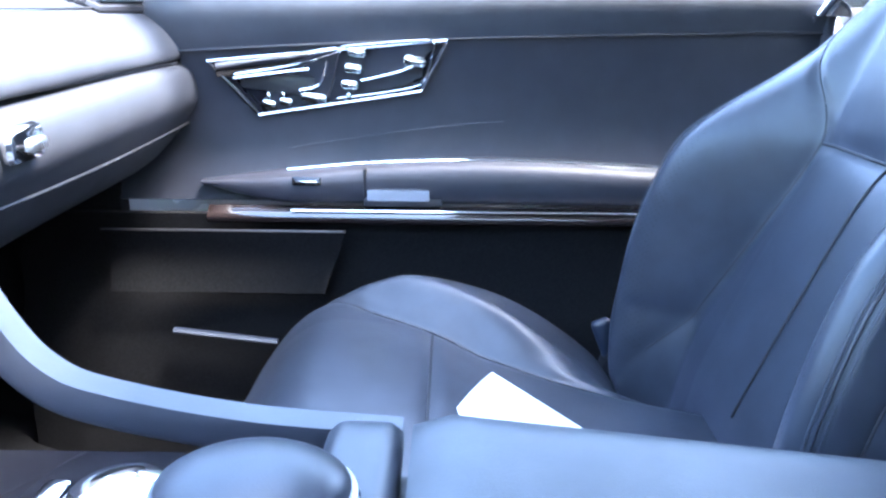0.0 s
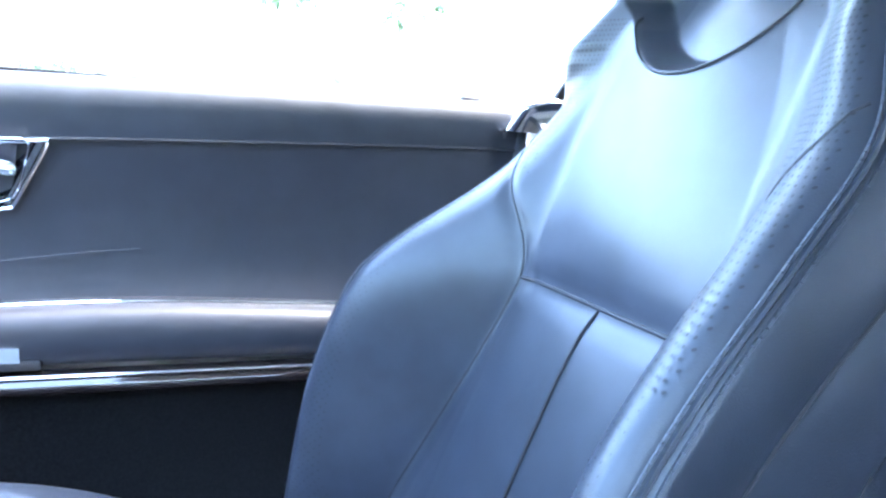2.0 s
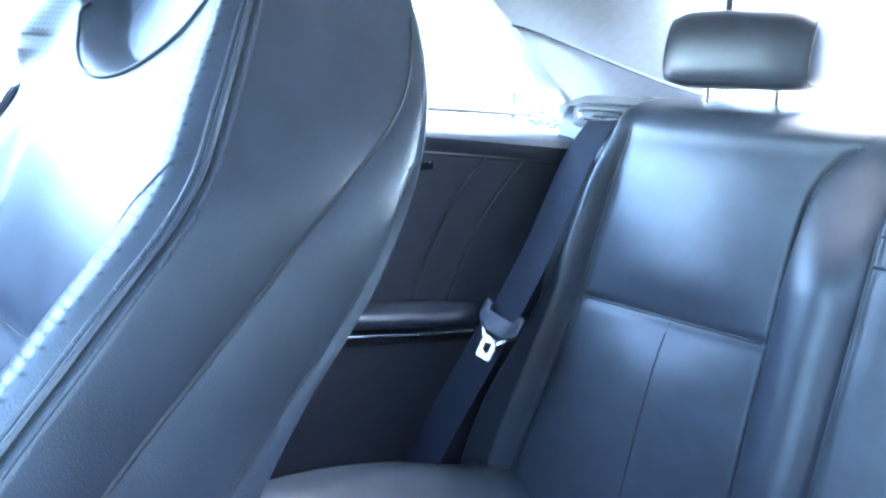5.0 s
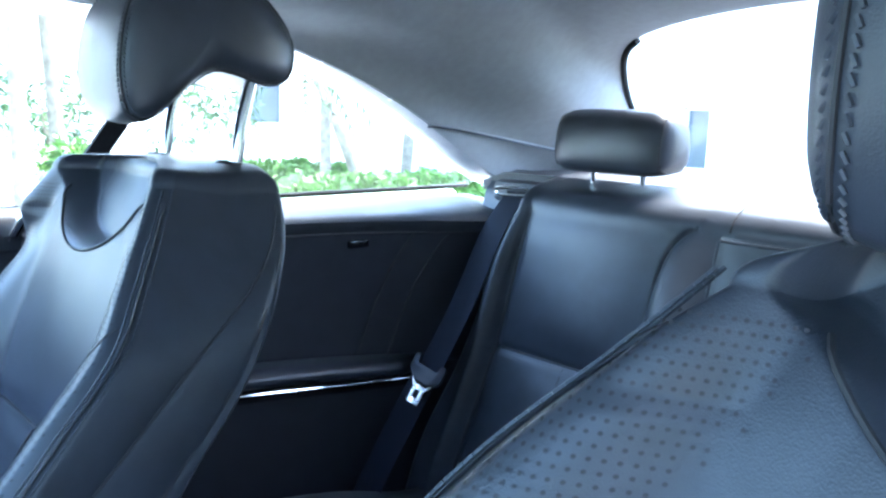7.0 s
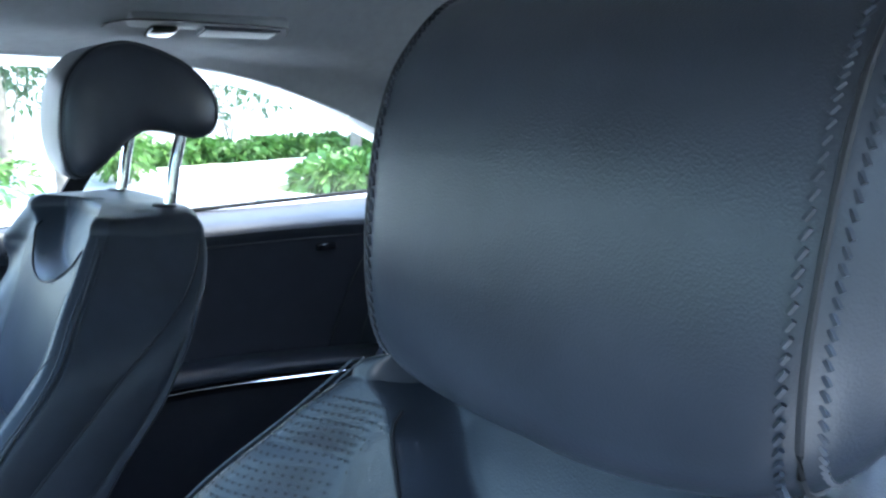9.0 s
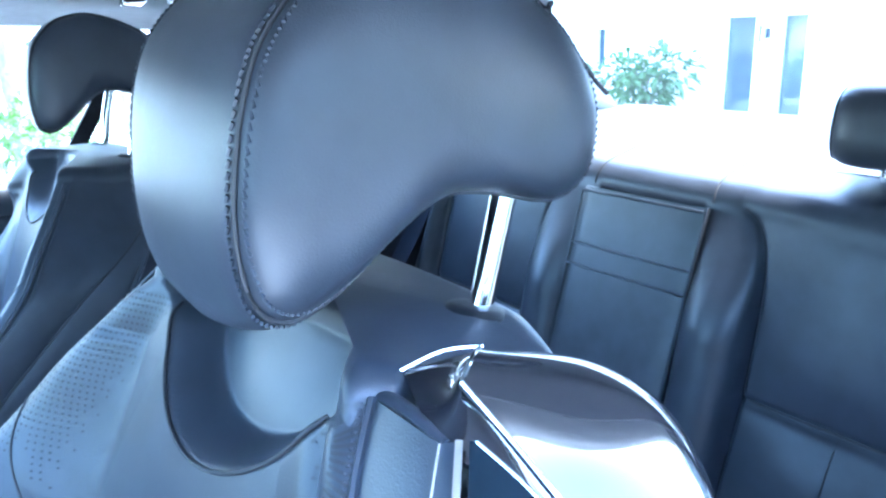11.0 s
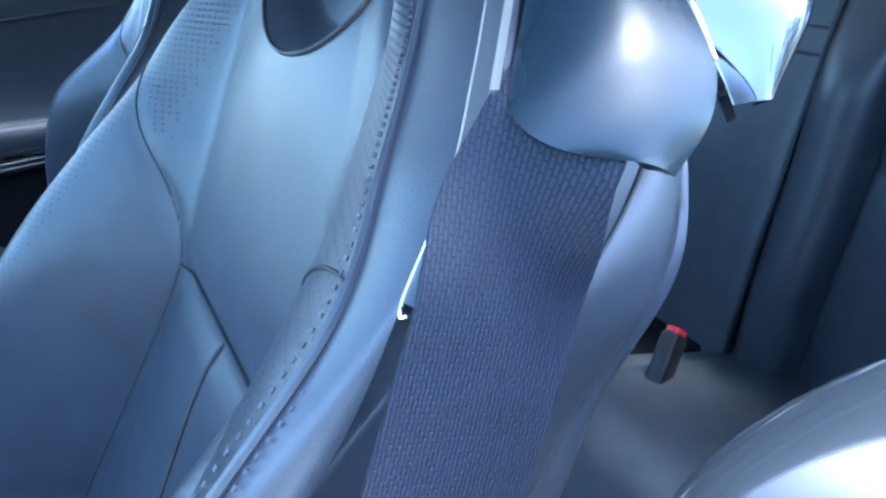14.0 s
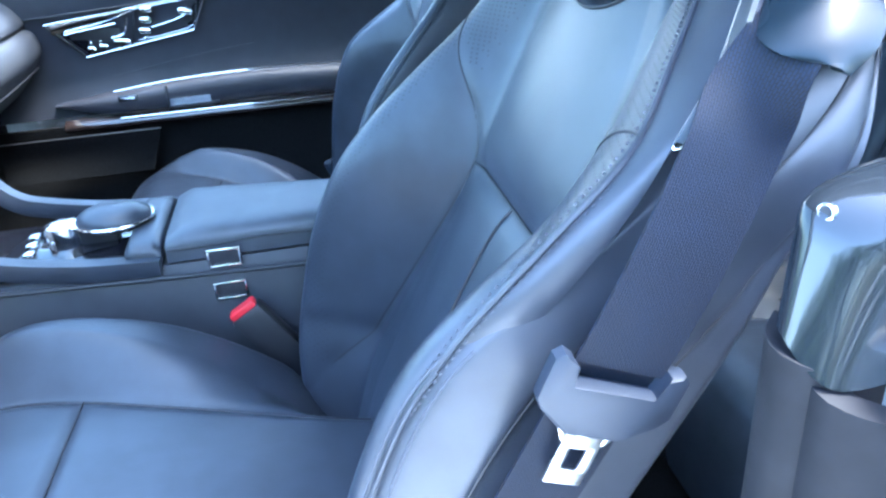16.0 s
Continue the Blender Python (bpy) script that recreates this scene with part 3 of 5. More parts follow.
window("window_side", [[((1 - k) * 0.785 + k * (roof_edge(1, 0.02 + 0.45 * i / 20)[0] + 0.012), 0.98 - 1.05 * i / 20 - 0.14 * k * (i / 20) - (0.45 * k * (1 - i / 20)), (1 - k) * 0.965 + k * 1.235) for k in (j / 8 for j in range(9))] for i in range(21)], "clear closed side window of the door")
window("window_quarter", [[((1 - k) * 0.785 + k * (roof_edge(1, v)[0] + 0.012), (1 - k) * (-0.09 - 0.86 * i / 16) + k * roof_edge(1, v)[1], (1 - k) * 0.962 + k * (roof_edge(1, v)[2] + 0.01)) for k in (j / 8 for j in range(9)) for v in (0.42 + 0.57 * i / 16,)] for i in range(17)], "clear curved quarter window beside the rear seat")
# Out-of-view pane on the driver's side, tint added to dim rear-left sky light.
DIMMING = glass("dimming_quarter_glass", (0.50, 0.54, 0.55))
window("window_quarter", [[(-((1 - k) * 0.785 + k * (roof_edge(1, v)[0] + 0.012)), (1 - k) * (-0.13 - 0.82 * i / 16) + k * (roof_edge(1, v)[1] - 0.05 * (1 - i / 16)), (1 - k) * 0.962 + k * (roof_edge(-1, v)[2] + 0.01)) for k in (j / 8 for j in range(9)) for v in (0.44 + 0.55 * i / 16,)] for i in range(17)], "unseen quarter window beside the rear seat, tinted to dim sky light", DIMMING)
window("window_rear", [[((-1 + 2 * i / 20) * (0.50 + 0.12 * k), -0.94 - 0.50 * k - 0.05 * (1 - (-1 + 2 * i / 20) ** 2) * k - 0.10 * abs(-1 + 2 * i / 20) ** 3 * (1 - k), 1.29 - 0.31 * k - 0.05 * abs(-1 + 2 * i / 20) ** 2.5 * (1 - k)) for k in (j / 10 for j in range(11))] for i in range(21)], "wide sloping rear window")
window("window_front", [[((-1 + 2 * i / 20) * (0.58 + 0.14 * k), 0.43 + 0.73 * k - 0.06 * (-1 + 2 * i / 20) ** 2, 1.272 - 0.30 * k - 0.04 * (-1 + 2 * i / 20) ** 2 * (1 - k)) for k in (j / 10 for j in range(11))] for i in range(21)], "raked windscreen", SHADED)


def front_pillar(s):
    sec = [(0.034 * math.cos(a), 0.036 * math.sin(a)) for a in (2 * math.pi * i / 16 for i in range(16))]
    bm = sweep(sec, [(s * (0.605 + 0.13 * k), 0.36 + 0.60 * k, 1.240 - 0.27 * k + 0.020 * math.sin(k * math.pi)) for k in (i / 18 for i in range(19))])
    tagged(part("trim_pillar", bm, LINER_TRIM), "grey windscreen pillar cover", "pillar trim", kind="structure")


front_pillar(1), front_pillar(-1)


def sail_panel():
    """Black corner panel and grey frame bar at the front of the door window."""
    w = tagged(new("trim_mirror_corner"), "black triangular corner panel behind the door mirror with a grey window bar", "corner trim", kind="structure")
    tri = [(0.895, 0.955), (0.768, 1.052), (0.793, 0.955)]
    rows = [[(x, sum(q[0] for q in tri) / 3 + (y - sum(q[0] for q in tri) / 3) * f, sum(q[1] for q in tri) / 3 + (z - sum(q[1] for q in tri) / 3) * f) for y, z in tri] for x, f in ((0.756, 0.96), (0.758, 1.0), (0.770, 1.0))]
    part("panel", sheet(rows, close_v=True, cap=True), PLASTIC, w, "matte black corner panel", smooth=False)
    part("frame_bar", sweep([(-0.006, -0.012), (0.006, -0.012), (0.006, 0.012), (-0.006, 0.012)], [(0.762 - 0.03 * k, 0.782 - 0.030 * k, 0.950 + 0.130 * k) for k in (i / 8 for i in range(9))]), LINER_TRIM, w, "grey window frame bar")
    part("bar_seal", sweep([(-0.004, -0.003), (0.004, -0.003), (0.004, 0.003), (-0.004, 0.003)], [(0.760 - 0.03 * k, 0.768 - 0.030 * k, 0.950 + 0.130 * k) for k in (i / 8 for i in range(9))]), RUBBER, w)


sail_panel()


def rear_seal(s):
    """Black border down the side of the rear window."""
    path = [roof_rear(s * (0.34 + 0.33 * i / 30)) + np.array((-s * 0.004, 0.004, -0.004)) for i in range(31)]
    tagged(part("trim_rear_seal", tube(path, 0.0065, 8), RUBBER), "black border along the side of the rear window", "window seal", kind="structure")


rear_seal(1), rear_seal(-1)


def door_mirror():
    m = tagged(placed(new("door_mirror"), (0.95, 0.78, 0.96)), "silver painted door mirror on a black foot outside the window", "door mirror")
    rows = []
    for i in range(15):
        t = -1 + 2 * i / 14
        f = max(0.05, 1 - abs(t) ** 3) ** 0.5
        rows.append([(1.02 + 0.115 * t, 0.865 + 0.055 * f * math.cos(a) - 0.02 * t, 1.075 + 0.068 * f * math.sin(a)) for a in (2 * math.pi * k / 24 for k in range(24))])
    part("housing", sheet(rows, close_v=True, cap=True), PAINT, m, "silver painted housing")
    part("foot", box((0.10, 0.05, 0.050), (0.895, 0.775, 0.985), 0.012), PLASTIC, m, "black mirror foot")
    part("neck", box((0.045, 0.045, 0.075), (0.955, 0.742, 1.015), 0.012), PLASTIC, m)
    return m


door_mirror()


def rear_shelf():
    P = [[(-0.68 + 1.36 * i / 24, -0.90 - 0.60 * j / 10 , 0.985 + 0.004 * math.sin(j) * 0.2 - 0.02 * ease(0.9, 1, abs(-1 + 2 * i / 24))) for j in range(11)] for i in range(25)]
    sh = tagged(part("rear_shelf", thick(sheet(P), 0.02), VINYL_TOP), "dark shelf behind the rear seat below the rear window", "parcel shelf", kind="structure")
    return sh


rear_shelf()


# ---- dashboard and console ----
def dashboard():
    d = tagged(new("dashboard"), "padded black dashboard with rounded glovebox below a roll edge", "dashboard", kind="structure")

    def top(x):
        return [(1.20, 0.955), (1.02, 0.960), (0.90, 0.950), (0.845, 0.935), (0.815, 0.915), (0.799, 0.893), (0.7945, 0.880), (0.798, 0.8715), (0.82, 0.868)]

    def low(x):
        return [(0.82, 0.8665), (0.7935, 0.8640), (0.781, 0.848), (0.780, 0.818), (0.800, 0.788), (0.828, 0.755), (0.862, 0.725), (0.91, 0.705), (1.05, 0.70)]

    def roll(fn, x0, x1, n, m):
        rows = []
        for i in range(n + 1):
            x = x0 + (x1 - x0) * i / n
            back = 0.05 * ease(0.40, 0.0, abs(x)) + 0.012 * ease(0.6, 0.78, abs(x))
            drop = 0.014 * ease(0.6, 0.15, abs(x))
            rows.append([(x, y + back * 0.3, z - drop * 0.5) for y, z in crom(fn(x), m)])
        return thick(sheet(rows), 0.008)

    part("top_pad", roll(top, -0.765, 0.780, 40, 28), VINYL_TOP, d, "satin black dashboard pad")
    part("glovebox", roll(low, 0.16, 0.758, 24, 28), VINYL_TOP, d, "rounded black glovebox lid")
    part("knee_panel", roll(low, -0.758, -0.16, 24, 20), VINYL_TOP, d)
    part("glovebox_seam", tube([(0.17 + 0.585 * i / 20, 0.797, 0.787 - 0.006 * math.sin(i / 20 * math.pi)) for i in range(21)], 0.0015), SEAM, d)
    part("pad_gap", tube([(0.16 + 0.60 * i / 20, 0.803, 0.8682) for i in range(21)], 0.0022), SEAM, d)
    part("pad_seam", tube([(0.16 + 0.50 * i / 20, 0.849 - 0.002, 0.9375) for i in range(21)], 0.0015), SEAM, d)
    la = part("glovebox_latch", box((0.050, 0.012, 0.030), (0.305, 0.774, 0.836), 0.006), CHROME, d, "chrome glovebox latch")
    part("latch_button", box((0.026, 0.008, 0.012), (0.312, 0.767, 0.834), 0.004), SATIN, la)
    v = part("air_vent", box((0.150, 0.012, 0.070), (0.685, 0.868, 0.9485), 0.006, turn=(-66, 0, 0)), PLASTIC, d, "black side air vent with bright vanes")
    for k in range(6):
        part("vane", box((0.138, 0.013, 0.0030), (0.685, 0.843 + 0.0095 * k, 0.9440 + 0.0045 * k), 0.0008, turn=(-34, 0, 0)), GRIP, v)
        part("vane_edge", box((0.132, 0.0022, 0.0016), (0.685, 0.8375 + 0.0095 * k, 0.9475 + 0.0045 * k), 0.0005), SATIN, v)
    part("vane_tab", box((0.030, 0.010, 0.006), (0.705, 0.851, 0.9525), 0.002, turn=(-34, 0, 0)), SATIN, v)
    part("vent_slot", box((0.030, 0.008, 0.004), (0.585, 0.850, 0.9455), 0.001), PLASTIC, d)
    part("firewall", box((1.5, 0.03, 0.75), (0, 1.22, 0.60), 0.005), CARPET, d)
    return d


dashboard()


def console():
    c = tagged(new("centre_console"), "black leather centre console with a padded lid and bright controller", "centre console")
    rows = []
    for i in range(31):
        y = 0.06 + 0.74 * i / 30
        top = 0.690 + 0.0 * y + 0.05 * ease(0.66, 0.80, y)
        sec = [(-0.098, 0.28), (-0.092, 0.60), (-0.086, top - 0.02), (-0.078, top), (0.082, top - 0.004), (0.092, top - 0.03), (0.10, 0.60), (0.112, 0.28)]
        rows.append([(x, y, z) for x, z in sec])
    part("body", sheet(rows, close_v=True, cap=True), VINYL_TOP, c)

    def lid(y0, y1, zt, x0=-0.080, x1=0.096, base=0.694):
        rr = []
        for i in range(17):
            k = i / 16
            y = y0 + (y1 - y0) * k
            e = min(k, 1 - k) * (y1 - y0)
            h = (zt - base) * (1 - max(0, 1 - e / 0.010) ** 2 * 0.3)
            xr = x1 - 0.19 * max(0.0, 0.45 - y)
            rr.append([(x0 + (xr - x0) * (0.5 - 0.5 * math.copysign(abs(math.cos(a)) ** 0.35, math.cos(a))), y, base + h * math.sin(a) ** 0.35) for a in (math.pi * j / 20 for j in range(21))])
        return sheet(rr, cap=True)

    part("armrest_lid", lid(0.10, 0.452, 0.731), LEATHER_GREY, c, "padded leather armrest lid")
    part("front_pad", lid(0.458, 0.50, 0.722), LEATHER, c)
    part("lid_seam", tube([(-0.0815, 0.10 + 0.35 * i / 12, 0.712 + 0.002 * math.sin(i)) for i in range(13)], 0.0016), SEAM, c)
    part("side_gap", tube([(-0.0905, 0.10 + 0.66 * i / 20, 0.664 + 0.029 * i / 20) for i in range(21)], 0.0028), SEAM, c)
    for z in (0.697, 0.652):
        fr = bmesh.new()
        for dy, dz, ly, lz in ((0, 0.0105, 0.040, 0.003), (0, -0.0105, 0.040, 0.003), (0.0185, 0, 0.003, 0.022), (-0.0185, 0, 0.003, 0.022)):
            box((0.004, ly, lz), (-0.0915, 0.384 + dy, z + dz), 0.001, bm=fr)
        part("frame_loop", fr, CHROME, c, "small chrome frame")
        part("frame_back", box((0.004, 0.034, 0.018), (-0.0885, 0.384, z), 0.001), SEAM, c)
    for x in (0.108, -0.082):
        rail = crom([(x, 0.46, 0.692), (x, 0.55, 0.699), (x, 0.63, 0.714), (x + 0.004, 0.672, 0.728), (x + 0.012, 0.705, 0.760), (x + 0.03, 0.75, 0.83)], 40)
        part("rail", sweep([(-0.010, -0.012), (0.010, -0.012), (0.011, 0.004), (0.006, 0.012), (-0.006, 0.012), (-0.011, 0.004)], rail), LEATHER, c, "raised padded console edge")
    pr = part("palm_rest", sheet([[(0.006 + 0.038 * math.cos(a) * math.cos(b), 0.522 + 0.047 * math.sin(a) * math.cos(b), 0.729 + 0.018 * math.sin(b)) for a in (2 * math.pi * i / 28 for i in range(28))] for b in (math.pi * (j / 14 - 0.5) for j in range(15))], close_v=True), LEATHER, c, "flat oval leather palm rest")
    part("rest_rim", tube([(0.006 + 0.0385 * math.cos(a), 0.522 + 0.0475 * math.sin(a), 0.727) for a in (2 * math.pi * i / 36 for i in range(36))], 0.0025, closed=True), CHROME, pr)
    part("controller", lathe([(0.024, -0.03), (0.024, 0.0), (0.022, 0.006), (0.012, 0.010), (0.001, 0.011)], (0.008, 0.585, 0.722), n=32), CHROME, c, "bright metal rotary controller")
    part("stem", box((0.030, 0.05, 0.030), (0.008, 0.545, 0.712), 0.008), PLASTIC, c)
    part("tray", box((0.150, 0.26, 0.010), (0.008, 0.62, 0.696), 0.003), GLOSS, c, "gloss black switch tray")
    for k in range(3):
        part("button", box((0.020, 0.014, 0.008), (-0.020 + 0.028 * k, 0.625 + 0.004 * k, 0.704), 0.003), CHROME, c)
    part("stack", box((0.30, 0.25, 0.35), (0, 0.92, 0.62), 0.02), VINYL, c)
    return c


console()

# ---- front seats ----
ZK = (0.46, 0.55, 0.62, 0.70, 0.78, 0.83, 0.88, 0.93, 0.97, 1.01, 1.05)
FE = (0.225, 0.230, 0.222, 0.208, 0.180, 0.146, 0.102, 0.056, 0.030, 0.002, -0.024)
FC = (0.170, 0.150, 0.125, 0.094, 0.062, 0.046, 0.030, 0.012, -0.002, -0.016, -0.034)
YB = (0.150, 0.128, 0.105, 0.072, 0.032, 0.000, -0.046, -0.080, -0.106, -0.128, -0.138)
YO = (0.105, 0.078, 0.046, 0.006, -0.040, -0.062, -0.082, -0.098, -0.110, -0.128, -0.138)
WK = (0.225, 0.235, 0.240, 0.236, 0.226, 0.222, 0.214, 0.203, 0.182, 0.152, 0.124)
WF = (0.225, 0.235, 0.240, 0.236, 0.226, 0.220, 0.214, 0.203, 0.182, 0.152, 0.124)


def half_width(z):
    return curve_at(ZK, WF, z)


def side_x(z, k, s=-1):
    """The flank's distance from the middle, k from the front edge to the back; the outer one draws in behind its crease."""
    cf = crease_front(z)
    turn_in = (0.010 * ease(cf - 0.03, cf + 0.05, k) + 0.016 * max(0.0, (k - cf) / (1 - cf))) * (1 - ease(0.84, 0.93, z)) if s > 0 else 0.0
    return curve_at(ZK, WF, z) + (curve_at(ZK, WK, z) - curve_at(ZK, WF, z)) * min(1, max(0, k)) ** 0.8 - turn_in


def tucked(z, tuck):
    return tuck * ease(0.80, 0.91, z) * (1 - (ease(0.95, 1.01, z) if tuck > 0.04 else ease(1.0, 1.045, z)))


def seam_x(z):
    """Distance from the middle of the seam between centre and bolster."""
    if z <= 0.812:
        return 0.118 + 0.075 * ((0.812 - z) / 0.272) ** 1.15
    return 0.118 + (half_width(z) - 0.124) * min(1.0, (z - 0.812) / 0.135) ** 1.7


def front_y(x, z, tuck=0.0):
    """The seat's front face in the passenger's setting; x from its middle."""
    w = half_width(z)
    q = min(1.0, abs(x) / w)
    fc, fe = curve_at(ZK, FC, z), curve_at(ZK, FE, z)
    sq = max(0.50, min(0.74, seam_x(min(z, 0.812)) / w))
    y = fc + (fe - fc) * ease(sq - 0.06, max(0.92, sq + 0.21), q) - 0.016 * ease(0.93, 1.0, q) ** 2
    y -= 0.005 * math.exp(-((abs(x) - seam_x(z)) / 0.006) ** 2) * (1 - ease(0.86, 0.93, z))
    y -= 0.006 * math.exp(-((z - 0.812) / 0.010) ** 2) * (1 - ease(0.42, 0.54, q))
    y += 0.006 * math.cos(min(1, q / 0.5) * math.pi / 2) * (1 - math.exp(-((z - 0.812) / 0.03) ** 2))
    e = (x / (0.102 + 0.5 * max(0.0, z - 1.015))) ** 2 + ((1.060 - min(z, 1.060)) / 0.085) ** 2
    y -= tucked(z, tuck) * ease(0.60, 1.0, q) if x > 0 else 0.0
    return y - 0.030 * (1 - ease(0.76, 1.0, e)) - 0.003 * (1 - ease(0.0, 0.76, e))


def side_y(z, k, s=-1, tuck=0.0):
    fe, yb = curve_at(ZK, FE, z) - 0.014 - (tucked(z, tuck) if s > 0 else 0.0), curve_at(ZK, YO if s > 0 else YB, z)
    return fe + (yb - fe) * k


def crease_front(z):
    return curve_at((0.5, 0.70, 0.79, 0.85, 0.88, 0.92, 0.97, 1.04), (0.24, 0.27, 0.33, 0.41, 0.45, 0.54, 0.80, 0.95), z)


def crease_back(z):
    return curve_at((0.5, 0.70, 0.77, 0.80, 0.84, 0.94, 1.04), (0.66, 0.71, 0.78, 0.83, 0.885, 0.93, 0.98), z)


def flank(z, k):
    """Swell of the flank's padded panels, drawn in at the two creases."""
    a, b = crease_front(z), crease_back(z)
    fade = 1 - 0.8 * ease(0.92, 1.0, z)
    if k < a:
        return fade * 0.0028 * math.sin(math.pi * k / a) ** 0.5
    if k < b:
        return fade * 0.0030 * math.sin(math.pi * (k - a) / (b - a)) ** 0.5 * ease(0.0, 0.05, b - a)
    return -0.002 * fade + 0.003 * fade * math.sin(math.pi * min(1.0, (k - b) / (1.0 - b)) * 0.75) ** 0.5 if b < 0.98 else 0.0


FLANK_K = [0.03 + 0.94 * i / 47 for i in range(48)]


def ring(z, tuck=0.0):
    w, wb, yb = half_width(z), curve_at(ZK, WK, z), curve_at(ZK, YB, z)
    bulge = 0.022 - 0.008 * ease(0.85, 1.0, z)
    pts = [(w * (-1 + 2 * i / 160), front_y(w * (-1 + 2 * i / 160), z, tuck), z) for i in range(161)]
    pts += [(side_x(z, k, 1) + flank(z, k), side_y(z, k, 1, tuck), z) for k in FLANK_K]
    yo, narrow = curve_at(ZK, YO, z), wb - side_x(z, 1.0, 1)
    pts += [(wb * c - narrow * max(0.0, c), yb + (yo - yb) * ease(0.0, 0.9, c) - bulge * (1 - abs(c) ** 2.4), z) for c in (0.985 - 1.97 * i / 24 for i in range(25))]
    pts += [(-side_x(z, k) - flank(z, k), side_y(z, k), z) for k in FLANK_K[::-1]]
    return pts


def front_seat(cx, sgn, turn, rise, lean_to, lift, swing, label):
    """sgn: 1 where the outer side is to the right. turn: extra recline in degrees about the head restraint's foot."""
    seat = tagged(placed(new("car_seat"), (cx, 0.3, 0.27)), label, "car seat", "front seats")
    foot = (-0.116, 1.056)
    ca, sa = math.cos(radians(turn)), math.sin(radians(turn))

    def B(p):
        y, z = p[1] - foot[0], p[2] - foot[1]
        return (cx + sgn * p[0], lean_to[0] + y * ca - z * sa, lean_to[1] + y * sa + z * ca)

    def C(p):
        return (cx + sgn * p[0], p[1] + rise[0], p[2] + rise[1])

    # backrest
    tuck = 0.050 if sgn > 0 else 0.032
    rows = [ring(0.46 + 0.40 * i / 50, tuck) for i in range(50)] + [ring(0.86 + 0.182 * i / 110, tuck) for i in range(111)]
    last = np.array(rows[-1])
    mid = np.array((0.0, -0.085, 1.042))
    for a in range(1, 10):
        k = a / 9 * math.pi / 2
        f = np.array((1 - 0.14 * (1 - math.cos(k)), 1 - 0.24 * (1 - math.cos(k)), 1))
        rows.append([tuple(mid + (p - mid) * f + np.array((0, 0, 0.015 * math.sin(k)))) for p in last])
    top = np.array(rows[-1])
    c0 = top.mean(axis=0)
    for f in (0.8, 0.5, 0.2, 0.03):
        rows.append([tuple(c0 + (p - c0) * np.array((f, f, 1)) + np.array((0, 0, 0.003 * (1 - f)))) for p in top])
    fall = 0.036 if sgn < 0 else 0.008

    def crown(p):
        return (p[0], p[1], p[2] - fall * (1.0 if p[0] < 0 else 0.35) * ease(0.085, 0.135, abs(p[0])) * (ease(0.0, -0.065, p[1]) if sgn < 0 and p[0] < 0 else ease(-0.030, -0.085, p[1])) * ease(0.95, 1.04, p[2]))

    rows = [[crown(p) for p in r] for r in rows]
    back = part("backrest", sheet([[B(p) for p in r] for r in rows], close_v=True, cap=True), LEATHER, seat, "black leather backrest with deep bolsters")

    # seams on the side and front
    def bead(fn, n, r, material=SEAM, name="seam"):
        part(name, tube([B(crown(fn(i / n))) for i in range(n + 1)], r), material, back)

    for s in (1, -1):
        top_z = 0.31 if sgn < 0 and s > 0 else 0.53

        def sy(z, k, s=s):
            return side_y(z, k, s, tuck)

        bead(lambda t: (s * (side_x(0.50 + 0.53 * t, crease_front(0.50 + 0.53 * t), s) + 0.0005), sy(0.50 + 0.53 * t, crease_front(0.50 + 0.53 * t)), 0.50 + 0.53 * t), 60, 0.0012)
        bead(lambda t: (s * (side_x(0.50 + 0.50 * t, crease_back(0.50 + 0.50 * t), s) - 0.0010), sy(0.50 + 0.50 * t, crease_back(0.50 + 0.50 * t)), 0.50 + 0.50 * t), 60, 0.0014)
        bead(lambda t: (s * half_width(0.50 + top_z * t) * 0.998, sy(0.50 + top_z * t, -0.03), 0.50 + top_z * t), 80, 0.0017, LEATHER, "welt")
        def low(t):
            z = 0.54 + 0.272 * t
            x = seam_x(z)
            return (s * x, front_y(x, z, tuck if s > 0 else 0.0) + 0.0001, z)

        def high(t):
            z = 0.812 + 0.135 * t
            x = seam_x(z)
            return (s * x, front_y(x, z, tuck if s > 0 else 0.0) + 0.0001, z)

        bead(low, 40, 0.0009)
        bead(high, 30, 0.0009)
        for off in (-0.045, 0.018):
            bm = bmesh.new()
            for i in range(150):
                z = 0.52 + (top_z - 0.01) * i / 150
                a, b = B((s * half_width(z) * (0.996 if off < 0 else 1.004), sy(z, off) + (0.002 if off < 0 else 0), z)), B((s * half_width(z + 0.0032) * (0.996 if off < 0 else 1.004), sy(z + 0.0032, off) + (0.002 if off < 0 else 0), z + 0.0032))
                tube([a, b], 0.0010, 5, bm)
            tagged(part("stitching", bm, THREAD, back), kind="stuff")
    bead(lambda t: (-0.115 + 0.23 * t, front_y(-0.115 + 0.23 * t, 0.812) + 0.0015, 0.812), 30, 0.0016)
    bead(lambda t: (0.0, front_y(0.0, 0.56 + 0.25 * t) + 0.001, 0.56 + 0.25 * t), 30, 0.0013)
    # dark piped lip of the neck hollow
    def lip(t):
        a = math.pi * (1.13 + 0.74 * t)
        return (0.102 * math.cos(a), front_y(0.103 * math.cos(a), 1.060 + 0.086 * math.sin(a)) + 0.0004, 1.060 + 0.085 * math.sin(a))

    bead(lip, 40, 0.0013)
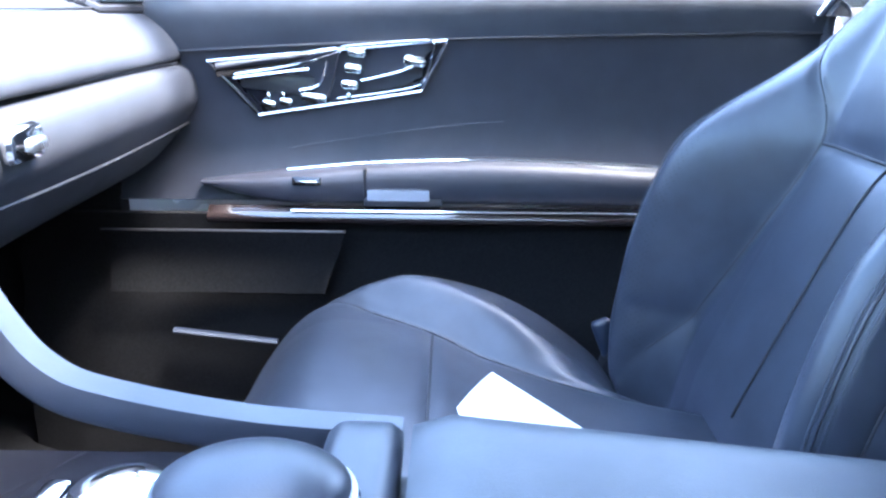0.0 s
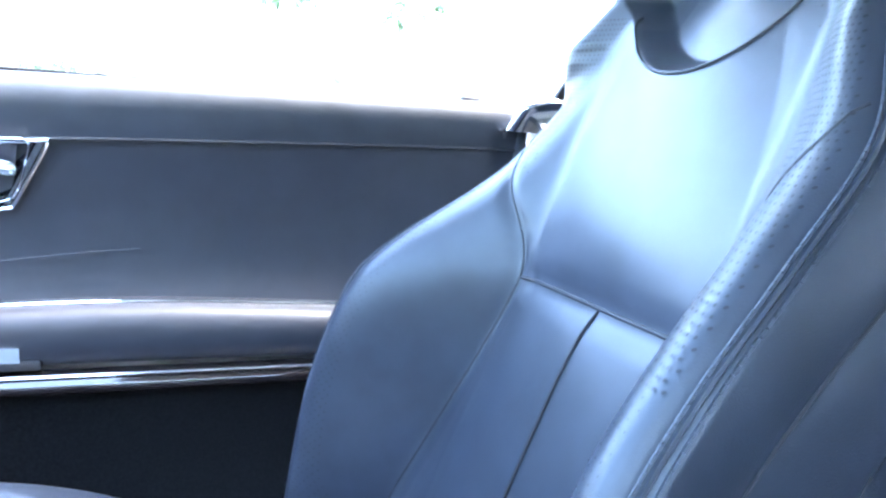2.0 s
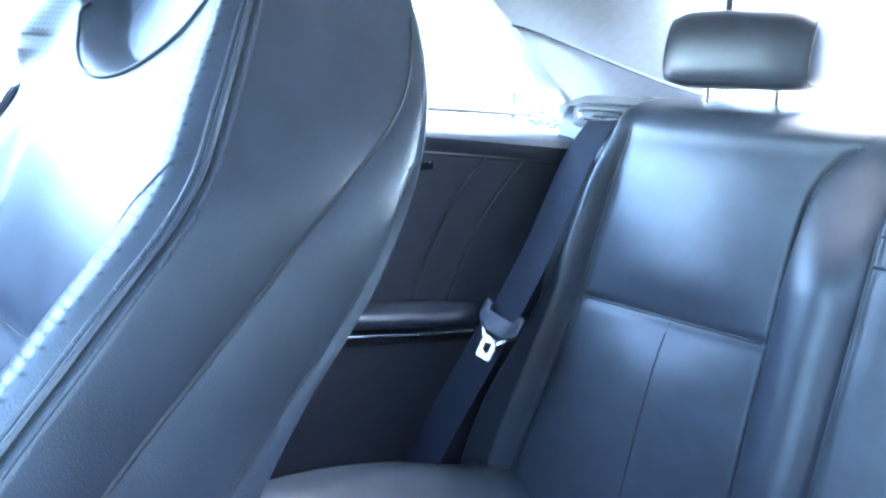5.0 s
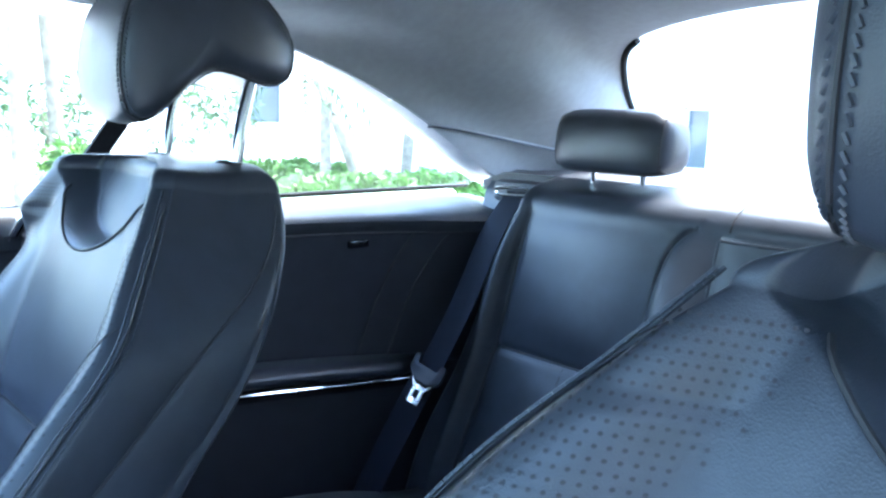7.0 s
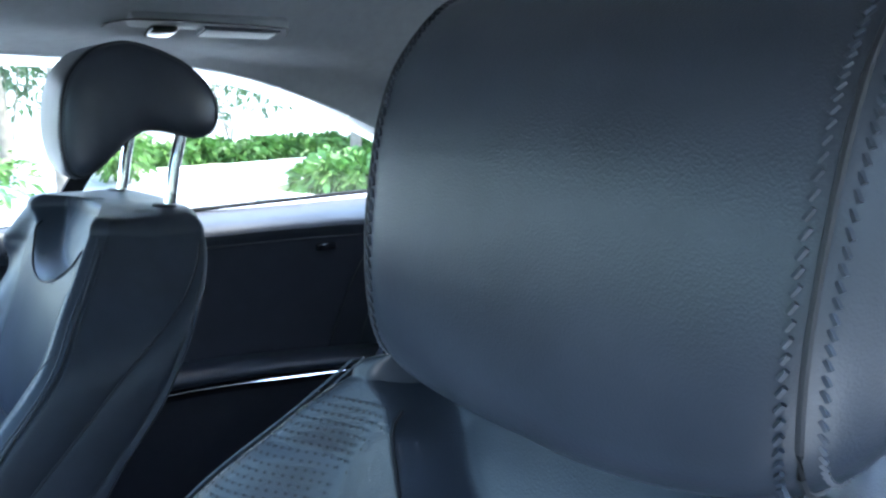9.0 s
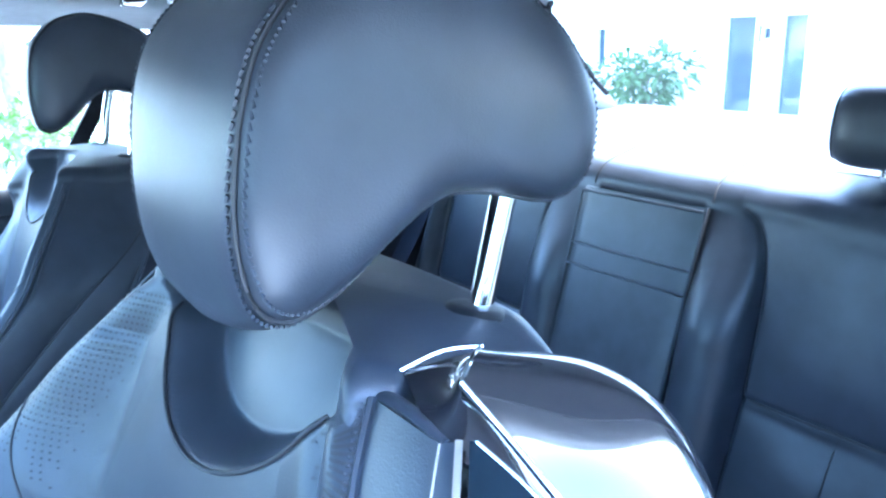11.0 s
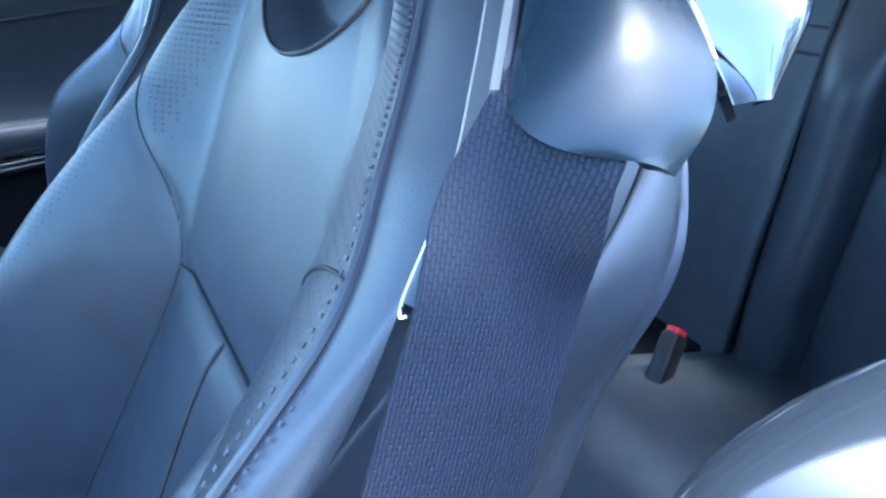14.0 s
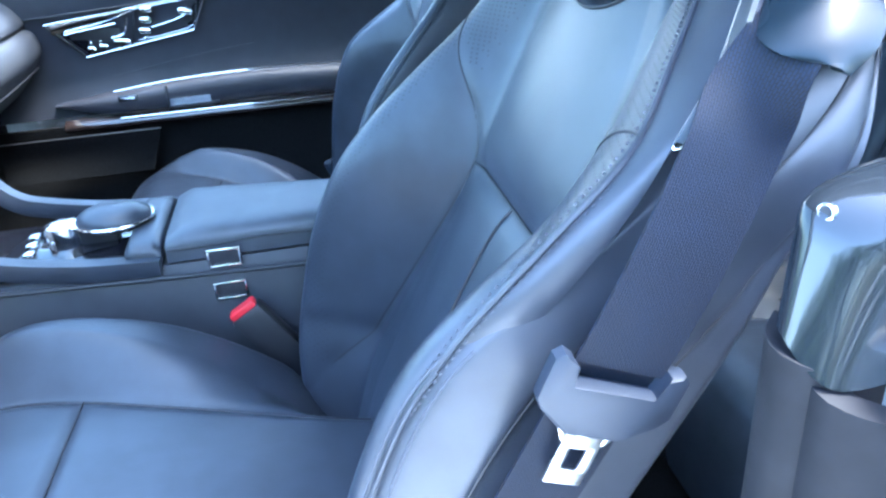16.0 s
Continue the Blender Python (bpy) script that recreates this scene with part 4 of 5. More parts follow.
    # pinholes in the upper bolsters
    for s in (1, -1):
        bm = bmesh.new()
        for i in range(-72, 50):
            for j in range(14):
                z = 0.83 + 0.0040 * i
                if i < 0 and (j > 5 or j < 1) or i > -4 and j < 6 and sgn < 0 and s > 0:
                    continue
                q = 0.955 - 0.022 * j - (0.011 if i % 2 else 0)
                x = half_width(z) * q
                if (i >= 0 and z < 0.818 + 0.135 * max(0, (x - 0.118) / (half_width(0.945) - 0.124)) ** 0.59 and j > 5) or z > 1.03 or (j > 11 and (i * 7 + j) % 3):
                    continue
                y = front_y(x, z)
                e = 0.0008 if i >= 0 else 0.0006
                vs = [bm.verts.new(B((s * (x + e * math.cos(k * 1.0472)), front_y(x + e * math.cos(k * 1.0472), z + e * math.sin(k * 1.0472), tuck if s > 0 else 0.0) + 0.0010, z + e * math.sin(k * 1.0472)))) for k in range(6)]
                bm.faces.new(vs)
        tagged(part("pinhole_field", bm, SEAM, back, smooth=False), kind="stuff")

    # head restraint: a bean-shaped section carried across, fuller in front of the middle
    hp = crom([(0.117, 0.070), (0.114, 0.093), (0.106, 0.121), (0.096, 0.139), (0.078, 0.158), (0.062, 0.166), (0.044, 0.170), (0.026, 0.168), (-0.003, 0.159), (-0.037, 0.141), (-0.062, 0.113), (-0.069, 0.088), (-0.062, 0.063), (-0.038, 0.053), (0.0, 0.062), (0.028, 0.065), (0.053, 0.056), (0.077, 0.044), (0.098, 0.039), (0.112, 0.048)], 60, True)
    cy, cz = hp.mean(axis=0)

    def R(p):
        return (cx + sgn * p[0], lean_to[0] + p[1], lean_to[1] + p[2] + (lift if p[2] > 0.0 else 0))

    drop, hs = (0.034, 1.0) if sgn < 0 else (0.028, 0.89)

    def head_line(t, grow=0.0):
        x = 0.117 * hs * math.sin(t * math.pi / 2)
        f = max(0.02, 1 - abs(math.sin(t * math.pi / 2)) ** 14) ** 0.5 if abs(t) < 1 else 0.02
        c = math.cos(t * math.pi / 2)
        row = []
        for y, z in hp:
            fwd = 0.012 * c ** 1.2 * ease(0.02, 0.10, y) + swing[0] - swing[1] * sgn * x
            sag = drop * (c ** 1.6 if t > 0 else 1.15 - 0.15 * (1 - abs(t)) ** 2 - abs(t) ** 3) * ease(0.02, 0.10, y) * ease(0.11, 0.04, z)
            row.append(R((x, cy + (y - cy) * (f + grow) * hs + fwd, max(0.0011, cz + (z - cz) * (f + grow) * hs - sag * hs))))
        return row

    head = part("head_restraint", sheet([head_line(-1 + 2 * i / 44) for i in range(45)], close_v=True, cap=True), LEATHER, seat, "deep curved black leather head restraint")

    for s in (1, -1):
        part("seam", tube(head_line(s * 0.60, 0.008), 0.0011, closed=True), SEAM, head)
        for o in (0.555, 0.645):
            ln = crom(head_line(s * o, 0.0045), 150, True)
            bm = bmesh.new()
            for i in range(0, 150, 1):
                a, b = ln[i], ln[i] + (ln[(i + 1) % 150] - ln[i]) * 0.65 + np.array((sgn * s * (0.0016 if o < 0.6 else -0.0016), 0, 0))
                tube([a, b], 0.0009, 5, bm)
            tagged(part("stitching", bm, THREAD, head), kind="stuff")
    for x in (-0.077, 0.077):
        p = part("post", tube([R((x, -0.002 - 0.022 * k, -0.012 + 0.078 * k)) for k in (0, 0.5, 1)], 0.0065, 16), CHROME, seat, "chrome head restraint post")
        part("collar", lathe([(0.0066, 0.0), (0.0165, 0.0), (0.0175, 0.003), (0.014, 0.006), (0.0075, 0.0065)], R((x, -0.002, -0.004)), (12, 0, 0), 28), PLASTIC, p)

    # cushion
    def piping(y):
        """How far out the seam between centre panel and bolster runs, as a share of the half width."""
        if sgn < 0:
            return curve_at((0.08, 0.20, 0.365, 0.50, 0.60, 0.70), (0.34, 0.36, 0.49, 0.60, 0.63, 0.64), y)
        return curve_at((0.08, 0.235, 0.307, 0.378, 0.447, 0.522, 0.575, 0.70), (0.26, 0.29, 0.36, 0.48, 0.60, 0.725, 0.84, 0.87), y)

    def thigh(y):
        return 0.0 if sgn < 0 else curve_at((0.08, 0.39, 0.447, 0.522, 0.575, 0.63, 0.70), (0.0, 0.0, 0.012, 0.022, 0.032, 0.028, 0.02), y)

    def cush(y, t):
        """Section across at y; t runs -1..1 over the top, the flanks fall away outside 0.86."""
        w = 0.262 - 0.02 * ease(0.55, 0.74, y)
        x = w * math.sin(t * math.pi / 2)
        q = abs(x) / w
        base = curve_at((0.08, 0.20, 0.35, 0.47, 0.56, 0.62, 0.67, 0.70), (0.505, 0.530, 0.552, 0.566, 0.562, 0.537, 0.478, 0.42), y)
        bol = curve_at((0.08, 0.20, 0.25, 0.35, 0.45, 0.53, 0.60, 0.66), (-0.10, -0.075, -0.02, 0.036, 0.055, 0.052, 0.022, 0.0), y)
        c, up = piping(y), thigh(y)
        z = base + up + (bol - up) * ease(c - 0.02, min(c + 0.22, 0.94), q) - 0.13 * ease(0.84, 1.0, q) ** 2.2
        z -= 0.005 * math.exp(-((q - c) / 0.026) ** 2) + 0.004 * math.exp(-((y - 0.452) / 0.006) ** 2) * (1 - ease(c - 0.06, c, q))
        z += 0.006 * math.cos(min(1, q / 0.6) * math.pi / 2)
        return (x, y, z)

    rows = []
    for i in range(101):
        y = 0.08 + 0.62 * i / 100
        top_row = [cush(y, -1 + 2 * j / 180) for j in range(181)]
        rows.append([(top_row[0][0], y, 0.36)] + top_row + [(top_row[-1][0], y, 0.36)])
    cu = part("cushion", sheet([[C(p) for p in r] for r in rows], cap=True), LEATHER, seat, "black leather seat cushion")
    part("seam", tube([C((0.262 * piping(0.452) * k, 0.452, cush(0.452, math.asin(piping(0.452) * k) / (math.pi / 2))[2] + 0.001)) for k in (-1 + i / 10 for i in range(21))], 0.0014), SEAM, cu)
    for s in (1, -1):
        part("seam", tube([C(cush(y, s * math.asin(piping(y)) / (math.pi / 2))) for y in (0.12 + 0.56 * i / 30 for i in range(31))], 0.0015), SEAM, cu)
    part("base", box((0.44, 0.48, 0.13), C((0, 0.40, 0.325)), 0.02), PLASTIC, seat)
    part("side_shield", box((0.03, 0.50, 0.13), C((0.262, 0.38, 0.375)), 0.012), PLASTIC, seat)
    part("recline_lever", box((0.016, 0.026, 0.060), C((0.250, 0.226, 0.528)), 0.007, 3, turn=(-22, 0, 0)), GRIP, seat, "grey moulded recline lever")
    part("hinge_cover", box((0.035, 0.11, 0.13), C((0.252, 0.175, 0.50)), 0.016, turn=(18, 0, 0)), PLASTIC, seat)
    return seat, B, R


front_seat(0.370, 1, 0.0, (0.0, 0.0), (-0.116, 1.056), 0.016, (-0.022, 0.15), "black leather passenger seat with high bolsters and a raised head restraint")
_, DB, DR = front_seat(-0.380, -1, 6.0, (0.085, 0.055), (-0.086, 1.066), 0.0, (-0.006, 0.075), "black leather driver seat with a belt outlet in its shoulder")


def loft(a, b, n, m, bulge=0.0, way=(0, 0, 1), power=0.8):
    """A sheet between two smooth edges, swollen by bulge along way in its middle."""
    A, B2, w = crom(a, n), crom(b, n), Vector(way).normalized()
    rows = []
    for i in range(n):
        swell = bulge(i / (n - 1)) if callable(bulge) else bulge
        rows.append([Vector(A[i]).lerp(Vector(B2[i]), k) + w * swell * math.sin(math.pi * k) ** power for k in (j / m for j in range(m + 1))])
    return sheet(rows)


def belt_outlet():
    """Lacquered shoulder hood, satin cover and bright trim where the belt leaves the driver's seat."""
    o = tagged(placed(new("belt_outlet"), (-0.60, 0.0, 1.0)), "gloss black belt outlet on the shoulder of the driver seat", "belt outlet")
    eye = (-0.95, 0.35, 1.35)
    front = (-0.62, 0.50, 0.60)
    line = [(-0.5515, 0.003, 1.0675), (-0.566, 0.020, 1.046), (-0.583, 0.038, 1.020), (-0.598, 0.056, 0.995), (-0.6055, 0.077, 0.967)]
    bar = [(-0.557, -0.001, 1.0695), (-0.575, 0.015, 1.055), (-0.592, 0.030, 1.040), (-0.611, 0.047, 1.0225)]
    ridge = [(-0.5060, 0.001, 1.0655), (-0.5210, 0.019, 1.0430), (-0.5400, 0.037, 1.0190), (-0.5610, 0.059, 0.9940), (-0.5840, 0.0900, 0.9560)]
    gap = [(-0.539, -0.016, 1.0785), (-0.564, -0.023, 1.0585), (-0.584, -0.030, 1.0385), (-0.600, -0.037, 1.018), (-0.6090, -0.040, 1.002)]
    part("shoulder_leather", thick(loft(ridge + [(-0.592, 0.138, 0.914), (-0.595, 0.187, 0.869), (-0.592, 0.222, 0.823)], line + [(-0.6065, 0.100, 0.930), (-0.6030, 0.138, 0.882), (-0.590, 0.180, 0.830)], 50, 12, 0.003, (-0.8, 0.4, 0.4)), 0.003, eye), LEATHER, o, "smooth leather strip beside the outlet")
    # perforated leather that rolls from the backrest's front over to the welt
    edge = ridge + [(-0.594, 0.139, 0.914), (-0.599, 0.189, 0.869), (-0.602, 0.228, 0.823)]

    def face(q, z):
        x = half_width(z) * q
        return DB((x, front_y(x, z) + 0.0010, z))

    inner, slope = [], []
    for p in edge:
        z = min((0.76 + 0.002 * k for k in range(138)), key=lambda z: (face(0.86, z)[1] - p[1]) ** 2 + (face(0.86, z)[2] - p[2]) ** 2)
        q = 0.62 + 0.24 * ease(0.965, 1.03, z)
        inner.append(face(q, z))
        slope.append((Vector(face(q + 0.02, z)) - Vector(face(q - 0.01, z))).normalized() * (Vector(p) - Vector(face(q, z))).length * 0.95)
    E, I, S = crom(edge, 61), crom(inner, 61), crom([tuple(v) for v in slope], 61)

    def rolled(i, t, lift=0.0):
        j = min(int(i), 59)
        a, b, d = (Vector(L[j]).lerp(Vector(L[j + 1]), i - j) for L in (I, E, S))
        return a + d * t + (b - a - d) * t * t + Vector((-0.3, 0.65, 0.7)) * lift

    part("bolster_leather", sheet([[rolled(i, j / 14) for j in range(15)] for i in range(61)]), LEATHER, o, "perforated leather rolled over the bolster")
    bm = bmesh.new()
    for i in range(3, 59):
        for j in range(9):
            t = 0.93 - 0.055 * j - (0.027 if i % 2 else 0)
            c, u, v = rolled(i, t, 0.0013), rolled(i, t + 0.02, 0.0013), rolled(i + 1, t, 0.0013)
            u, v = (u - c).normalized() * 0.00085, (v - c).normalized() * 0.00085
            bm.faces.new([bm.verts.new(c + u * math.cos(k * 1.0472) + v * math.sin(k * 1.0472)) for k in range(6)])
    tagged(part("pinhole_field", bm, SEAM, o, smooth=False), kind="stuff")
    part("seam", tube([rolled(33 + 7 * (k / 20) ** 1.6, 1 - k / 20, 0.0006) for k in range(21)], 0.0009), SEAM, o)
    part("shoulder_end", thick(loft([ridge[0], (-0.529, 0.003, 1.0695), line[0]], [(-0.503, -0.014, 1.0600), (-0.528, -0.012, 1.0600), (-0.553, -0.008, 1.0590)], 16, 8, 0.004, (0, 0.2, 1)), 0.002, eye), LEATHER, o)
    part("welt", tube([p + np.array((-0.0003, 0.0008, 0.0008)) for p in crom(ridge + [(-0.594, 0.139, 0.914), (-0.599, 0.189, 0.869), (-0.602, 0.228, 0.823)], 60)], 0.0020), LEATHER, o, "raised leather welt")
    for off in (0.0058, -0.0050):
        bm = bmesh.new()
        ln = crom([np.array(p) + np.array((-off * 0.8, -off * 0.25 if off > 0 else -off * 0.3, 0.0012 if off > 0 else 0.0035)) for p in ridge + [(-0.594, 0.139, 0.914), (-0.599, 0.189, 0.869), (-0.602, 0.228, 0.823)]], 170)
        for i in range(1, 84):
            tube([ln[2 * i], ln[2 * i] * 0.3 + ln[2 * i + 1] * 0.7], 0.0008, 5, bm)
        tagged(part("stitching", bm, THREAD, o), kind="stuff")
    part("panel", thick(loft(line, bar[:3] + [(-0.611, 0.049, 1.018), (-0.614, 0.074, 0.967)], 30, 6, 0.0008, front), 0.003, eye), GRIP, o, "satin grey side panel")
    part("bright_line", tube(crom(line + [(-0.6085, 0.0775, 0.9640), (-0.6125, 0.0765, 0.9665)], 60), 0.0007), CHROME, o, "thin chrome edge line")
    part("bright_bar", sweep([(-0.0013, -0.0010), (0.0013, -0.0010), (0.0013, 0.0010), (-0.0013, 0.0010)], [Vector(p) + Vector(front) * 0.0012 for p in crom(bar, 24)], side=(0.75, 0.6, 0.1)), CHROME, o, "chrome bar")
    # satin cover over the belt slot
    left = [(-0.5600, -0.0030, 1.0705), (-0.5775, 0.0120, 1.0555), (-0.5945, 0.0270, 1.0405), (-0.6120, 0.0430, 1.0240), (-0.6200, 0.0470, 1.0175), (-0.6310, 0.0420, 1.0120), (-0.6400, 0.0280, 1.0080)]
    right = [(-0.5620, -0.0045, 1.0705), (-0.5850, -0.0065, 1.0640), (-0.6030, -0.0080, 1.0540), (-0.6180, -0.0105, 1.0400), (-0.6310, -0.0090, 1.0255), (-0.6400, 0.0000, 1.0130), (-0.6440, 0.0150, 1.0020)]
    part("cover", thick(loft(left, right, 44, 20, lambda t: 0.0065 * ease(0.0, 0.35, t) * (1 - 0.55 * ease(0.6, 1.0, t)), (-0.7, 0.25, 0.55), 0.9), 0.003, eye), PLASTIC_SIDE, o, "satin dark plastic cover")
    part("cover_edge", tube(crom(right[:5], 30), 0.0007), CHROME, o)
    part("slot", box((0.008, 0.030, 0.018), (-0.604, 0.016, 1.016), 0.003, turn=(20, 0, 0)), SEAM, o)
    # gloss strip between the cover and the hood
    part("strip", thick(loft([(-0.5025, -0.015, 1.0705), (-0.5515, 0.002, 1.0665), (-0.585, -0.006, 1.0610), (-0.605, -0.007, 1.0500), (-0.6200, -0.009, 1.0360), (-0.630, -0.013, 1.0200), (-0.620, -0.032, 1.0020)],
                             [(-0.508, -0.050, 1.0720), (-0.530, -0.022, 1.0775), (-0.5475, -0.0195, 1.0705), (-0.5665, -0.0245, 1.0550), (-0.584, -0.031, 1.0370), (-0.600, -0.038, 1.0170), (-0.6090, -0.041, 1.0010)], 40, 8, 0.0006, front), 0.003, eye), LACQUER, o, "gloss black strip below the hood")
    part("hood_gap", tube(crom(gap, 40), 0.0011), SEAM, o)
    part("hood_lip", tube(crom([(-0.5020, -0.014, 1.0712), (-0.5035, -0.034, 1.0745), (-0.5085, -0.051, 1.0735)], 24), 0.0008), CHROME, o, "thin bright lip")
    # hood: from the gap over the shoulder to the back
    back = [(-0.5120, -0.047, 1.0730), (-0.5330, -0.090, 1.0630), (-0.5650, -0.100, 1.0480), (-0.5920, -0.088, 1.0240), (-0.6070, -0.052, 0.9990)]
    G, K = crom(gap, 40), crom(back, 40)
    rows = []
    for i in range(40):
        t = i / 39
        up = Vector((-0.35 - 0.5 * t, 0.10 - 0.1 * t, 0.95 - 0.6 * t)).normalized()
        swell = 0.006 + 0.013 * ease(0.0, 0.5, t) - 0.008 * ease(0.7, 1.0, t)
        rows.append([Vector(G[i]).lerp(Vector(K[i]), k) + up * (0.0014 + swell * (1 - abs(2 * k - 1) ** 2.2) * (0.75 + 0.5 * k)) for k in (j / 22 for j in range(23))])
    hood = part("hood", thick(sheet(rows), 0.003, eye), LACQUER, o, "gloss black shoulder hood")
    part("rim", tube([r[0] for r in rows], 0.0009), CHROME, hood)
    part("rim", tube([rows[0][j] for j in range(23)], 0.0009), CHROME, hood)
    part("hood_core", box((0.040, 0.036, 0.050), (-0.568, -0.062, 1.022), 0.012, 4), PLASTIC, o)
    return o


belt_outlet()


def webbing(path, width_dirs, w=0.048):
    rows = []
    for i, (p, d) in enumerate(zip(path, width_dirs)):
        d, wide = Vector(d).normalized(), w[i] if isinstance(w, list) else w
        rows.append([Vector(p) + d * wide * (k / 8 - 0.5) for k in range(9)])
    return thick(sheet(rows), 0.0013)


def tongue_parts(b, at, along, across, scale=1.0):
    """A belt tongue: moulded grip and bright tongue with a square window."""
    t, a = Vector(along).normalized(), Vector(across).normalized()
    n = a.cross(t).normalized()
    M = Matrix((a, t, n)).transposed().to_4x4()
    M.translation = Vector(at)

    def put(bm):
        bmesh.ops.transform(bm, matrix=M, verts=bm.verts)
        return bm

    outline = [(-0.040, -0.021), (-0.036, -0.025), (-0.029, -0.022), (-0.026, -0.008), (0.026, -0.008), (0.029, -0.022), (0.036, -0.025), (0.040, -0.021), (0.040, 0.004), (0.036, 0.010), (0.022, 0.020), (0.016, 0.024), (-0.016, 0.024), (-0.022, 0.020), (-0.036, 0.010), (-0.040, 0.004)]
    g = sheet([[((x * f) * scale, y * f + 0.001, z) for x, y in outline] for z, f in ((-0.005, 0.93), (-0.003, 1.0), (0.005, 1.0), (0.008, 0.93))], close_v=True, cap=True)
    part("tongue_grip", put(g), GRIP, b, "moulded dark tongue grip")
    h = bmesh.new()
    for x in (-0.0085, 0.0085):
        box((0.007, 0.036, 0.0026), (x, 0.045, 0.002), 0.001, bm=h)
    for y, l in ((0.032, 0.010), (0.0575, 0.011)):
        box((0.024, l, 0.0026), (0, y, 0.002), 0.001, bm=h)
    for s in (-1, 1):
        box((0.004, 0.016, 0.0026), (s * 0.0155, 0.026, 0.002), 0.001, turn=(0, 0, s * 32), bm=h)
    part("tongue", put(h), SATIN, b, "bright metal tongue")


def driver_belt():
    b = tagged(placed(new("seat_belt"), (-0.63, 0.1, 0.9)), "dark woven belt hanging from the driver seat shoulder", "seat belt", "seat belts")
    out = Vector((0.76, 0.50, 0.38)).normalized()
    flat = Vector((0.02, 0.88, 0.36)).normalized()
    path, d, w = [(-0.6165, 0.0265, 1.0225), (-0.6245, 0.0375, 1.0140)], [out, out], [0.034, 0.040]
    for i in range(1, 27):
        k = i / 26
        q = ease(0.0, 0.30, k)
        path.append((-0.6245 + 0.0075 * q - 0.020 * math.sin(k * math.pi * 0.6) * q, 0.034 + 0.0035 * (1 - q) + 0.082 * k, 1.015 - 0.158 * k))
        d.append(out.lerp(flat, q)), w.append(0.040 + 0.013 * q)
    part("webbing", webbing(path, d, w), WEBBING, b)
    low = [(-0.632 + 0.03 * k, 0.112 + 0.17 * k, 0.862 - 0.36 * k) for k in (i / 16 for i in range(17))]
    part("webbing_low", webbing(low, [(0.05, 0.86, 0.42)] * 17), WEBBING, b)
    tongue_parts(b, (-0.640, 0.123, 0.842), (0.05, 0.36, -0.88), (0.0, -0.88, -0.36))
    return b


driver_belt()


def rear_belt():
    b = tagged(placed(new("seat_belt"), (0.565, -0.75, 0.9)), "dark woven rear belt with a bright tongue", "seat belt", "seat belts")
    top = crom([(0.568, -0.885, 0.975), (0.566, -0.862, 0.962), (0.565, -0.80, 0.90), (0.556, -0.715, 0.775), (0.552, -0.632, 0.668)], 24)
    part("webbing", webbing([tuple(p) for p in top], [(1, 0.0, 0.0)] * 24, 0.055), WEBBING, b)
    low = crom([(0.552, -0.632, 0.668), (0.568, -0.598, 0.60), (0.605, -0.54, 0.45), (0.63, -0.50, 0.32)], 14)
    part("webbing_low", webbing([tuple(p) for p in low], [(1, 0.25, 0.0)] * 14, 0.055), WEBBING, b)
    part("guide", tube(crom([(0.602, -0.852, 0.972), (0.596, -0.848, 0.978), (0.540, -0.856, 0.979), (0.532, -0.860, 0.972), (0.540, -0.860, 0.966), (0.596, -0.852, 0.965)], 40, True), 0.0034, closed=True), CHROME, b, "bright metal belt guide")
    part("guide_block", box((0.13, 0.10, 0.050), (0.575, -0.925, 0.966), 0.014), VINYL_TOP, b, "dark belt outlet block")
    tongue_parts(b, (0.546, -0.622, 0.670), (-0.18, 0.72, -0.65), (-0.95, -0.16, -0.28), 0.85)
    return b


rear_belt()


def buckle(at, turn, label):
    b = tagged(placed(new("belt_buckle"), at), label, "belt buckle", "buckles")
    M = pose(*at, *turn)

    def put(bm):
        bmesh.ops.transform(bm, matrix=M, verts=bm.verts)
        return bm

    part("housing", put(box((0.026, 0.044, 0.115), (0, 0, -0.060), 0.007)), PLASTIC, b)
    part("push_button", put(box((0.018, 0.036, 0.010), (0, 0, -0.001), 0.003)), RED, b, "red push button")
    part("stalk", put(box((0.012, 0.022, 0.10), (0, 0, -0.13), 0.004)), PLASTIC, b)
    return b


buckle((-0.122, 0.371, 0.640), (-32, 0, 0), "black belt buckle with a red button between seat and console")
buckle((-0.150, -0.490, 0.508), (40, 0, 20), "black belt buckle with a red button on the rear seat")


# ---- rear bench ----
def bolster_edge(z):
    return curve_at((0.36, 0.60, 0.72, 0.82, 0.88, 0.92, 0.945, 0.96), (0.205, 0.212, 0.214, 0.213, 0.209, 0.199, 0.180, 0.155), z)


def outer_seam(z):
    return curve_at((0.36, 0.50, 0.70, 0.85, 0.96), (0.552, 0.530, 0.500, 0.487, 0.478), z)


